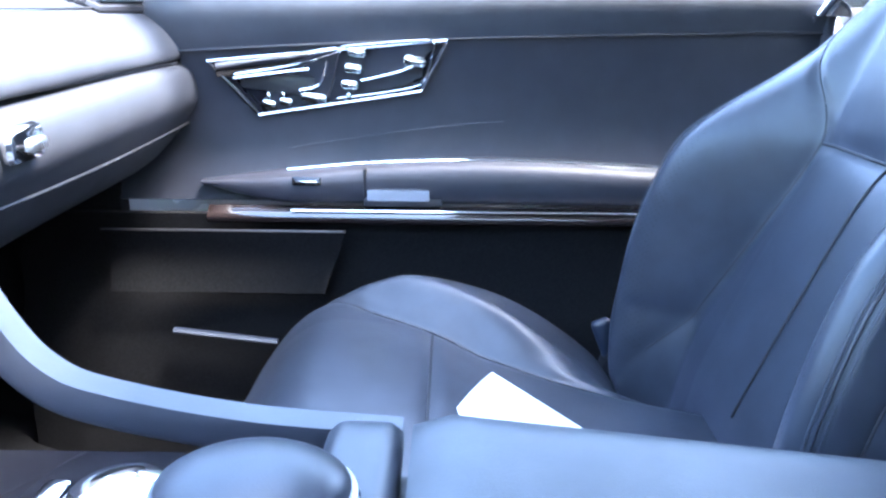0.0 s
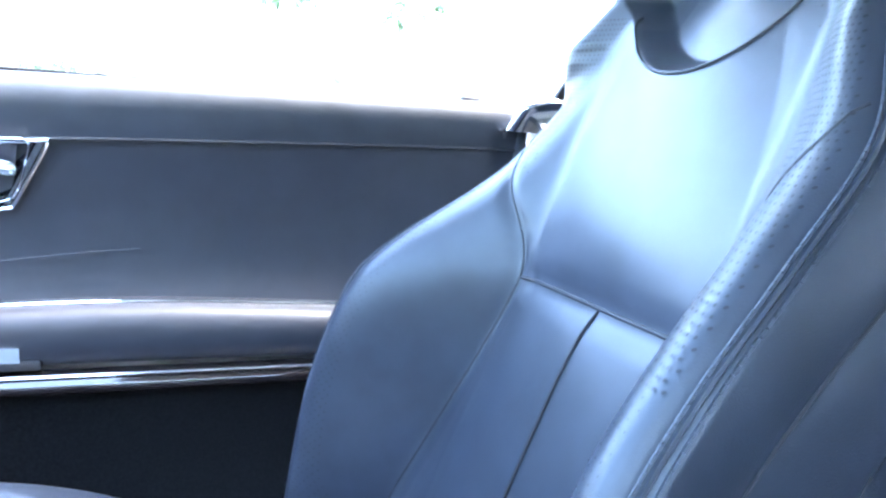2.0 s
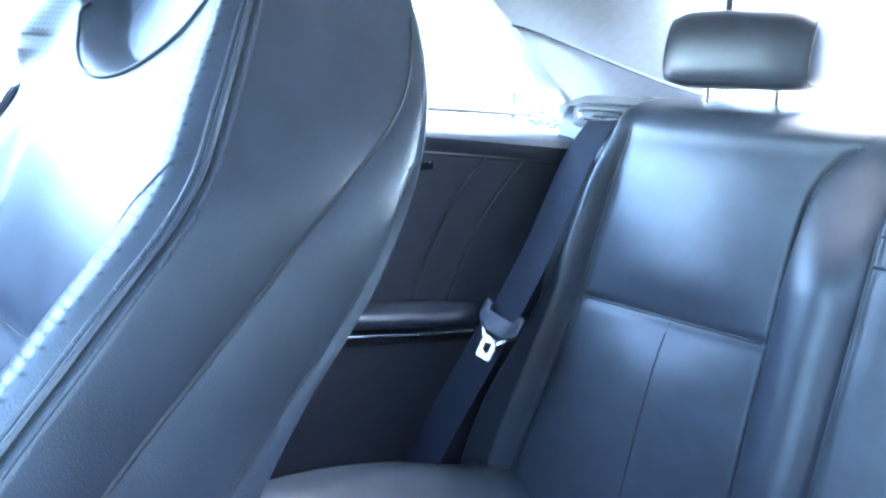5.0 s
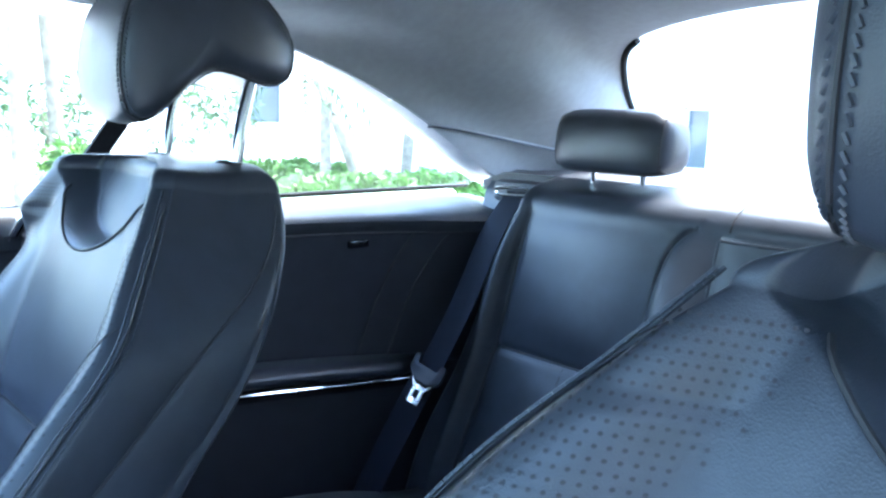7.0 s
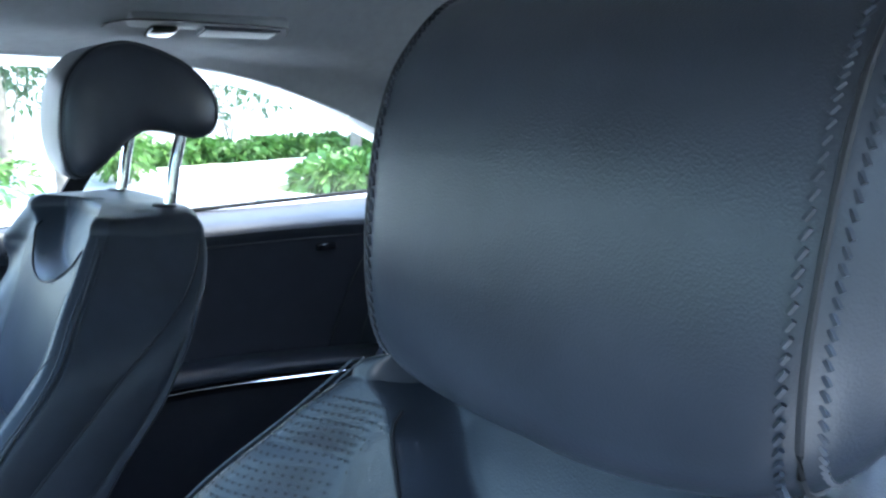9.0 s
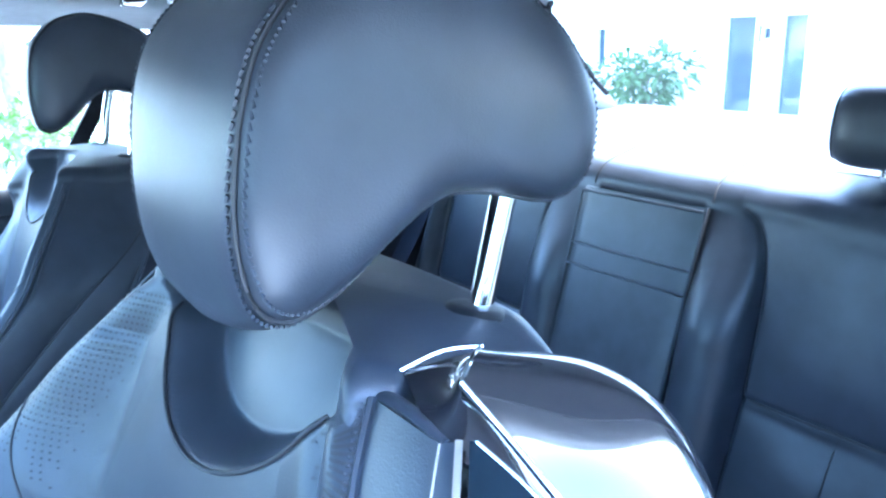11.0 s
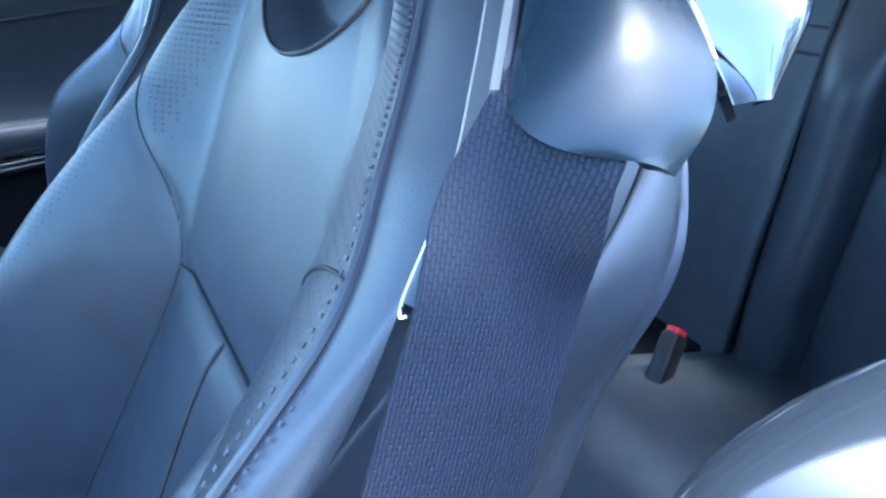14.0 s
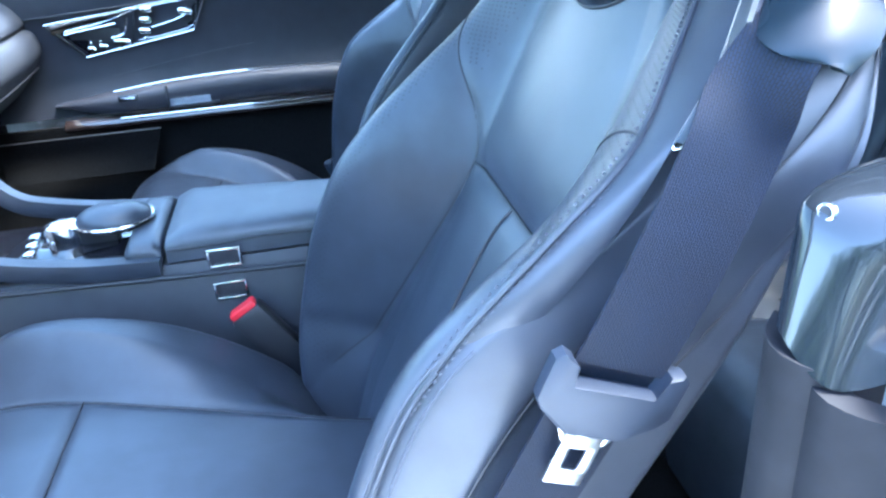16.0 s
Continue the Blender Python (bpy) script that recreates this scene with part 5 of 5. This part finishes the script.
def rear_y(x, z):
    a = abs(x)
    base = curve_at((0.36, 0.50, 0.70, 0.85, 0.94, 0.985, 1.005), (-0.665, -0.690, -0.745, -0.778, -0.800, -0.826, -0.90), z)
    e, os = bolster_edge(z), outer_seam(z)
    k = max(0.0, min(1.0, (a - 0.110) / max(0.004, e - 0.110)))
    inner = 0.050 * math.sin(k * math.pi) ** 0.38 * (1 - ease(0.78, 0.965, z)) if 0.110 < a < e else 0.0
    lim = curve_at((0.36, 0.52, 0.66, 0.80, 0.92, 1.0), (0.640, 0.612, 0.568, 0.536, 0.515, 0.502), z)
    outer = 0.032 * ease(os - 0.008, os + 0.027, a) * (1 - ease(lim - 0.02, lim + 0.02, a)) * (1 - ease(0.86, 0.95, z) * 0.6)
    groove = 0.006 * (math.exp(-((a - e) / 0.004) ** 2) + math.exp(-((a - os) / 0.006) ** 2)) * (1 - ease(0.94, 0.97, z))
    groove += 0.007 * math.exp(-((z - 0.704) / 0.007) ** 2) * ease(0.2, 0.22, a) * (1 - ease(os, os + 0.02, a))
    puff = 0.012 * math.sin(max(0, min(1, (a - e) / (os - e))) * math.pi) * (1 - math.exp(-((z - 0.704) / 0.04) ** 2))
    centre = -0.010 * (1 - ease(0.098, 0.106, a)) * (1 - ease(0.93, 0.96, z))
    return base + inner + outer - groove + puff + centre - 0.075 * ease(lim - 0.012, lim + 0.025, a)


def rear_bench():
    b = tagged(placed(new("rear_seat"), (0, -0.6, 0.3)), "black leather rear bench with two bucket seats and a central armrest", "rear seat")
    zs = [0.36 + 0.60 * i / 130 for i in range(130)] + [0.96 + 0.045 * (1 - (1 - i / 12) ** 2) for i in range(13)]
    half = [0.09 * i / 9 for i in range(9)] + [0.09 + 0.14 * i / 64 for i in range(64)] + [0.23 + 0.25 * i / 30 for i in range(30)] + [0.48 + 0.10 * i / 40 for i in range(40)] + [0.58 + 0.08 * i / 20 for i in range(21)]
    P = [[(x, rear_y(x, z), z) for z in zs] for x in [-h for h in half[:0:-1]] + half]
    part("backrest", thick(sheet(P), 0.03), LEATHER, b, "black leather bench back")
    for s in (1, -1):
        part("seam", tube([(s * bolster_edge(z), rear_y(bolster_edge(z) + 0.0005, z) + 0.0008, z) for z in (0.42 + 0.535 * i / 40 for i in range(41))], 0.0020), SEAM, b)
        part("seam", tube([(s * outer_seam(z), rear_y(outer_seam(z), z) + 0.0005, z) for z in (0.42 + 0.535 * i / 30 for i in range(31))], 0.0018), SEAM, b)
        part("seam", tube([(s * (0.215 + 0.273 * i / 20), rear_y(0.215 + 0.273 * i / 20, 0.704) + 0.0005, 0.704) for i in range(21)], 0.0018), SEAM, b)
        part("seam", tube([(s * 0.35, rear_y(0.35, 0.46 + 0.24 * i / 12) + 0.0006, 0.46 + 0.24 * i / 12) for i in range(13)], 0.0012), SEAM, b)
        part("seam", tube([(s * (0.113 - 0.006 * i / 10), rear_y(0.112, 0.955 + 0.05 * (i / 10)) + 0.001, 0.955 + 0.05 * (i / 10)) for i in range(11)], 0.0016), SEAM, b)
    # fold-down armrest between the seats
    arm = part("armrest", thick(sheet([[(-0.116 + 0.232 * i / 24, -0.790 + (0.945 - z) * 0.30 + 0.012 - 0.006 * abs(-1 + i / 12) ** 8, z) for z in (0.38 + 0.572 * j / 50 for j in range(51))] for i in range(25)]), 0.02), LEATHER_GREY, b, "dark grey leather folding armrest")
    for z in (0.862, 0.828):
        part("strap_seam", tube([(-0.115 + 0.230 * i / 10, -0.777 + (0.945 - z) * 0.30, z) for i in range(11)], 0.0022), LEATHER, arm)
    part("arm_edge", tube([(-0.115 + 0.230 * i / 10, -0.778, 0.946) for i in range(11)], 0.0025), LEATHER, arm)
    for s in (1, -1):
        part("arm_edge", tube([(s * 0.1165, -0.778 + (0.945 - z) * 0.30, z) for z in (0.38 + 0.565 * j / 24 for j in range(25))], 0.0018), LEATHER, arm)

    # cushions
    def cz(x, y):
        a = abs(x)
        z = curve_at((-0.72, -0.60, -0.45, -0.28, -0.215, -0.185), (0.390, 0.410, 0.460, 0.492, 0.474, 0.410), y)
        return z + 0.030 * ease(0.47, 0.55, a) - 0.04 * ease(0.58, 0.64, a) - 0.050 * (1 - ease(0.05, 0.11, a)) - 0.006 * math.exp(-((a - 0.475) / 0.008) ** 2) - 0.006 * math.exp(-((a - 0.115) / 0.008) ** 2)

    P = [[(-0.65 + 1.30 * i / 120, -0.72 + 0.535 * j / 44, cz(-0.65 + 1.30 * i / 120, -0.72 + 0.535 * j / 44)) for j in range(45)] + [(-0.65 + 1.30 * i / 120, -0.192, 0.28)] for i in range(121)]
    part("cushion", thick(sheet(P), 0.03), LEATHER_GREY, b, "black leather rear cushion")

    # head restraints
    for s in (1, -1):
        prof = crom([(0.052, 0.010), (0.050, 0.060), (0.036, 0.092), (0.004, 0.102), (-0.032, 0.092), (-0.046, 0.060), (-0.046, 0.012), (-0.030, -0.004), (0.030, -0.006)], 36, True)
        rows = []
        for i in range(33):
            t = -1 + 2 * i / 32
            f = max(0.03, 1 - abs(math.sin(t * math.pi / 2)) ** 8) ** 0.45 if abs(t) < 1 else 0.03
            rows.append([(s * 0.355 + 0.118 * math.sin(t * math.pi / 2), -0.878 + y * f - 0.01 * t * t, 1.028 + 0.048 + (z - 0.048) * f) for y, z in prof])
        h = part("head_restraint", sheet(rows, close_v=True, cap=True), LEATHER, b, "wide rounded rear head restraint")
        for tt in (-0.66, 0.66):
            f = max(0.03, 1 - abs(math.sin(tt * math.pi / 2)) ** 8) ** 0.45 + 0.006
            part("seam", tube([(s * 0.355 + 0.118 * math.sin(tt * math.pi / 2), -0.878 + y * f - 0.01 * tt * tt, 1.076 + (z - 0.048) * f) for y, z in prof], 0.0014, closed=True), SEAM, h)
        for x in (-0.05, 0.05):
            part("post", tube([(s * 0.355 + x, -0.885, 0.985), (s * 0.355 + x, -0.88, 1.04)], 0.006, 10), CHROME, h)
    return b


rear_bench()


def paper():
    P = [[(0.440 - 0.090 * i / 8 - 0.116 * j / 8, 0.386 + 0.041 * i / 8 - 0.105 * j / 8, 0.5700 + 0.004 * i / 8 - 0.015 * j / 8 + 0.003 * math.sin(i / 8 * 3)) for j in range(9)] for i in range(9)]
    tagged(part("paper_sheet", thick(sheet(P), 0.0006), PAPER), "loose white paper sheet lying on the passenger seat cushion", "paper")


paper()


LAMP = mat("grey_lamp_bezel", (0.20, 0.205, 0.21), 0.45, vary=0.05, scale=60)


def roof_lamp(s):
    l = tagged(placed(new("roof_lamp"), (s * 0.46, -0.26, 1.25)), "grey roof lamp with a clear lens and coat hook", "roof lamp", "roof lamps")
    M = pose(s * 0.468, -0.265, 1.268, 0, s * 14, 0)

    def put(bm):
        bmesh.ops.transform(bm, matrix=M, verts=bm.verts)
        return bm

    part("bezel", put(box((0.072, 0.225, 0.018), (0, 0.01, 0), 0.008)), LAMP, l)
    ring_pts = [(sx * 0.033, 0.01 + sy * 0.109, -0.009) for sx, sy in ((-1, -1), (1, -1), (1, 1), (-1, 1))]
    part("outline", put(tube(crom(ring_pts + ring_pts[:1], 80), 0.0014)), PLASTIC, l)
    part("lens_rim", put(box((0.050, 0.118, 0.008), (0, -0.035, -0.0085), 0.004)), GRIP, l)
    part("lens", put(box((0.042, 0.110, 0.010), (0, -0.035, -0.008), 0.004)), PAPER, l, "clear ribbed lens")
    part("coat_hook", put(box((0.036, 0.036, 0.012), (0, 0.072, -0.010), 0.005)), PLASTIC_GLOSS, l)
    return l


roof_lamp(1)


# ---- outside ----
ASPHALT = mat("sun_bleached_concrete", (0.405, 0.44, 0.455), 0.9, vary=0.12, scale=0.8, bump=0.3, bump_scale=60)
LAWN = mat("dry_lawn", (0.16, 0.20, 0.07), 0.95, vary=0.4, scale=3, bump=0.8, bump_scale=40)
STUCCO = mat("white_stucco", (0.82, 0.80, 0.76), 0.85, vary=0.04, scale=2, bump=0.3, bump_scale=80)
LEAF = mat("bright_green_leaf", (0.10, 0.20, 0.04), 0.5, vary=0.5, scale=6)
LEAF_DARK = mat("dark_green_leaf", (0.05, 0.10, 0.03), 0.5, vary=0.5, scale=4)
BARK = mat("grey_brown_bark", (0.20, 0.17, 0.13), 0.9, vary=0.35, scale=8, bump=0.8, bump_scale=30)
PANE = mat("tinted_pane", (0.05, 0.07, 0.095), 0.06, vary=0.2, scale=1.5, spec=0.8, rough_vary=0.02)
TRIMW = mat("white_frame_paint", (0.80, 0.80, 0.80), 0.5, vary=0.04)
GZ = -0.08


def ground():
    bm = bmesh.new()
    n = 40
    V = [[bm.verts.new((3000 * math.copysign(abs(-1 + 2 * i / n) ** 4, -1 + 2 * i / n), 3000 * math.copysign(abs(-1 + 2 * j / n) ** 4, -1 + 2 * j / n), GZ)) for j in range(n + 1)] for i in range(n + 1)]
    for i in range(n):
        for j in range(n):
            bm.faces.new((V[i][j], V[i + 1][j], V[i + 1][j + 1], V[i][j + 1]))
    tagged(part("ground", bm, ASPHALT), "pale sun-bleached paving round the car", "ground", kind="structure")


ground()


def bed(cx, cy, rx, ry, label):
    pts = [(cx + rx * math.cos(a) * (1 + 0.08 * math.sin(3 * a)), cy + ry * math.sin(a) * (1 + 0.08 * math.cos(2 * a))) for a in (2 * math.pi * i / 48 for i in range(48))]
    b = tagged(new("planting_bed"), label, "planting bed", kind="structure")
    part("kerb", tube([(x, y, GZ + 0.04) for x, y in pts], 0.09, 8, closed=True), STUCCO, b, "pale concrete kerb")
    bm = bmesh.new()
    bm.faces.new([bm.verts.new((x, y, GZ + 0.08)) for x, y in pts])
    part("soil", bm, LAWN, b)
    return b


def leaf_clump(bm, rng, c, r, n, size, droop=0.3, flat=0.75):
    for _ in range(n):
        v = Vector((rng.gauss(0, 1), rng.gauss(0, 1), rng.gauss(0, 1))).normalized()
        rad = r * (0.55 + 0.45 * rng.random())
        p = Vector(c) + Vector((v.x * rad, v.y * rad, v.z * rad * flat))
        d = (v + Vector((rng.uniform(-1, 1), rng.uniform(-1, 1), rng.uniform(-0.6, 0.9)))).normalized()
        s = d.cross(Vector((rng.uniform(-1, 1), rng.uniform(-1, 1), rng.uniform(-1, 1)))).normalized()
        l = size * rng.uniform(0.6, 1.3)
        a = bm.verts.new(p)
        e = bm.verts.new(p + d * l - Vector((0, 0, droop * l)))
        m1 = bm.verts.new(p + d * l * 0.5 + s * l * 0.22)
        m2 = bm.verts.new(p + d * l * 0.5 - s * l * 0.22)
        bm.faces.new((a, m1, e, m2))


def shrub(x, y, r, h, seed, material=LEAF):
    rng = random.Random(seed)
    s = tagged(placed(new("shrub"), (x, y, GZ)), "bright green sunlit shrub with broad leaves in a bed", "shrub", "shrubs beside the car park")
    bm = bmesh.new()
    for k in range(5):
        leaf_clump(bm, rng, (x + rng.uniform(-0.5, 0.5) * r, y + rng.uniform(-0.5, 0.5) * r, GZ + h * rng.uniform(0.35, 0.7)), r * 0.6, 130, 0.16)
    part("foliage", bm, material, s, smooth=False)
    bm = bmesh.new()
    for k in range(5):
        a = rng.uniform(0, 6.28)
        tube([(x, y, GZ), (x + 0.3 * r * math.cos(a), y + 0.3 * r * math.sin(a), GZ + h * 0.6)], 0.015, 5, bm)
    part("stems", bm, BARK, s)
    return s


def tree(x, y, h, seed, lean=(0.0, 0.0), crown=1.6, palm=False, material=LEAF_DARK):
    rng = random.Random(seed)
    t = tagged(placed(new("tree"), (x, y, GZ)), "tall palm with a slender bare trunk" if palm else "slim tree with a leaning grey trunk and open crown", "tree", "palms" if palm else "trees")
    path = [(x + lean[0] * (k / 10) ** 1.3, y + lean[1] * (k / 10) ** 1.3, GZ + h * k / 10) for k in range(11)]
    part("trunk", tube(path, lambda k: (0.10 if palm else 0.11) * (1 - 0.45 * k) * (1 + 0.05 * math.sin(k * 40)), 10), BARK, t)
    top = Vector(path[-1])
    bm, wood = bmesh.new(), bmesh.new()
    if palm:
        for k in range(16):
            a, e = rng.uniform(0, 6.28), rng.uniform(-0.3, 0.9)
            L = crown * rng.uniform(0.8, 1.2)
            rib = [top + Vector((math.cos(a) * L * q, math.sin(a) * L * q, L * (e * q - 0.9 * q * q))) for q in (i / 12 for i in range(13))]
            tube(rib, 0.012, 4, wood)
            for i in range(1, 13):
                for s in (-1, 1):
                    side = Vector((-math.sin(a), math.cos(a), 0)) * s
                    b0 = rib[i]
                    e0 = b0 + side * L * 0.26 * math.sin(i / 13 * math.pi) ** 0.5 + (rib[i] - rib[i - 1]) * 1.5 - Vector((0, 0, 0.12 * L))
                    w0 = (rib[i] - rib[i - 1]).normalized() * 0.03
                    bm.faces.new([bm.verts.new(q) for q in (b0 - w0, b0 + w0, e0)])
    else:
        for k in range(7):
            a = rng.uniform(0, 6.28)
            p0 = Vector(path[6 + k % 4])
            p1 = p0 + Vector((math.cos(a) * crown * 0.7, math.sin(a) * crown * 0.7, crown * rng.uniform(0.3, 0.8)))
            tube([p0, (p0 + p1) / 2 + Vector((0, 0, 0.1)), p1], lambda q: 0.05 * (1 - 0.7 * q), 6, wood)
            for m in range(3):
                leaf_clump(bm, rng, p1 + Vector((rng.uniform(-0.5, 0.5), rng.uniform(-0.5, 0.5), rng.uniform(-0.2, 0.5))) * crown * 0.5, crown * 0.36, 150, 0.17)
    part("branches" if not palm else "frond_ribs", wood, BARK, t)
    part("crown", bm, material, t, smooth=False)
    return t


def building(cx, cy, yaw, width, depth, height, doors, label):
    """A white building with glazed doors let into its front; doors: (offset, width, height, sill)."""
    b = tagged(placed(new("building"), (cx, cy, GZ)), label, "building", "buildings")
    b.rotation_euler = (0, 0, radians(yaw))

    def add(name, bm, m, label="", parent=None, smooth=False):
        me = bpy.data.meshes.new(name)
        bmesh.ops.recalc_face_normals(bm, faces=bm.faces)
        bm.to_mesh(me)
        bm.free()
        me.materials.append(m)
        ob = new(name, me)
        ob.parent = parent or b
        if label:
            ob["label"] = label
        return ob

    xs = sorted([-width / 2, width / 2] + [o - w / 2 for o, w, h, s in doors] + [o + w / 2 for o, w, h, s in doors])
    wall = bmesh.new()
    for x0, x1 in zip(xs, xs[1:]):
        mid = (x0 + x1) / 2
        hit = [(h, s) for o, w, h, s in doors if abs(mid - o) < w / 2]
        spans = [(0, height)] if not hit else [(0, hit[0][1]), (hit[0][1] + hit[0][0], height)]
        for z0, z1 in spans:
            if z1 - z0 > 0.01:
                box((x1 - x0, 0.3, z1 - z0), (mid, -0.15, (z0 + z1) / 2), 0, bm=wall)
    box((0.3, depth, height), (-width / 2 + 0.15, -depth / 2 - 0.3, height / 2), 0, bm=wall)
    box((0.3, depth, height), (width / 2 - 0.15, -depth / 2 - 0.3, height / 2), 0, bm=wall)
    box((width, 0.3, height), (0, -depth - 0.15, height / 2), 0, bm=wall)
    add("wall", wall, STUCCO, "white stucco wall")
    add("roof", box((width + 0.8, depth + 1.0, 0.35), (0, -depth / 2, height + 0.17), 0.03), STUCCO)
    for o, w, h, s in doors:
        win = add("window", box((w, 0.02, h), (o, -0.18, s + h / 2), 0), PANE, "dark tinted glazing")
        fr = bmesh.new()
        for x in (-w / 2, w / 2):
            box((0.07, 0.08, h), (o + x * 0.98, -0.12, s + h / 2), 0, bm=fr)
        for z in (0.0, h):
            box((w, 0.08, 0.07), (o, -0.12, s + z), 0, bm=fr)
        add("window_frame", fr, TRIMW, parent=win)
    return b


building(4.0, -9.0, 0, 17, 6, 4.6, [(1.16, 0.52, 1.38, 0.05), (0.42, 0.40, 1.38, 0.05), (0.79, 0.20, 0.20, 1.08), (3.55, 0.28, 0.62, 0.70), (-3.4, 1.2, 1.3, 0.3)], "white stucco building with tinted glass doors")
building(19.0, -2.0, 78, 22, 8, 5.5, [(-8.5, 1.2, 1.4, 0.9), (6.0, 1.2, 1.4, 0.9), (8.5, 1.2, 1.4, 0.9)], "long white building across the car park")
bed(6.7, -5.6, 1.0, 2.0, "kerbed island bed with low planting")
bed(10.6, -5.2, 1.0, 3.4, "kerbed strip bed with low planting")
for i in range(16):
    shrub(6.55 + 0.30 * math.sin(i * 2.1), -4.30 - 0.165 * i, 0.30, 0.50, 100 + i)
for i in range(14):
    shrub(10.4 + 0.2 * math.sin(i * 1.7), -3.2 - 0.33 * i, 0.30, 0.42, 200 + i)
tree(7.0, -5.65, 1.9, 1, (0.25, 0.75), 0.8, True)
tree(9.2, -8.25, 3.6, 2, (0.1, -0.5), 1.4, True)
tree(9.4, -6.75, 4.2, 7, (0.0, 0.05), 1.4, True)
tree(10.5, -2.0, 5.0, 3, (0.2, 0.1), 1.8)
tree(9.0, -2.3, 4.6, 8, (0.1, -0.1), 1.5, True)
tree(13.0, 1.4, 5.5, 4, (-0.2, 0.3), 2.0)
tree(12.0, 3.8, 5.2, 5, (0.2, -0.2), 2.0, True)
shrub(9.2, -3.1, 0.6, 0.8, 302)
# This shrub stands in for a faint leafy reflection in the rear window.
shrub(6.2, -8.5, 0.75, 1.15, 304, LEAF_DARK)
shrub(8.4, -1.2, 0.7, 0.7, 303)
shrub(9.0, 1.8, 0.8, 1.0, 300, LEAF_DARK)
shrub(10.2, 4.0, 0.9, 1.1, 301, LEAF_DARK)

for i, (x, y, r, h) in enumerate([(13.5, -6.6, 1.1, 2.3), (14.2, -4.3, 0.9, 2.0), (13.0, -2.6, 1.0, 2.5), (14.5, -0.4, 1.2, 2.2), (13.2, 2.3, 1.0, 2.4), (14.0, 4.6, 1.2, 2.6)]):
    shrub(x, y, r, h, 400 + i, LEAF_DARK)
for i, (x, y) in enumerate([(11.8, -3.6), (12.6, -1.5), (11.5, 0.8), (12.2, 3.1)]):
    tree(x, y, 4.4, 500 + i, (0.1, 0.2), 1.5)


def hedge(a, b, h, seed):
    """A long leafy hedge from a to b with an uneven top, added to block low sky light."""
    rng = random.Random(seed)
    A, B2 = Vector((*a, GZ)), Vector((*b, GZ))
    along = B2 - A
    side = Vector((-along.y, along.x, 0)).normalized()
    g = tagged(placed(new("hedge"), (A + B2) / 2), "tall dense dark green hedge, added out of view to cut sky light", "hedge")
    bm = bmesh.new()
    n = int(along.length * 3)
    for i in range(n):
        p = A + along * (i + rng.random()) / n
        for k in range(5):
            leaf_clump(bm, rng, p + side * rng.uniform(-0.4, 0.4) + Vector((0, 0, h * (0.12 + 0.2 * k) + rng.uniform(-0.2, 0.3))), 0.55, 34, 0.30)
    part("foliage", bm, LEAF_DARK, g, smooth=False)
    wood = bmesh.new()
    for i in range(n):
        p = A + along * (i + 0.5) / n
        tube([p + side * rng.uniform(-0.1, 0.1), p + Vector((0, 0, h * 0.45)), p + side * rng.uniform(-0.2, 0.2) + Vector((0, 0, h * 0.85))], 0.03, 5, wood)
    tagged(part("stems", wood, BARK, g), kind="stuff")
    return g


# Unseen hedges ahead and to the left, added to cut light into the cabin.
hedge((-9, 9.0), (8, 9.0), 1.6, 40)
hedge((-4.6, -5.0), (-4.6, 9.0), 2.7, 41)
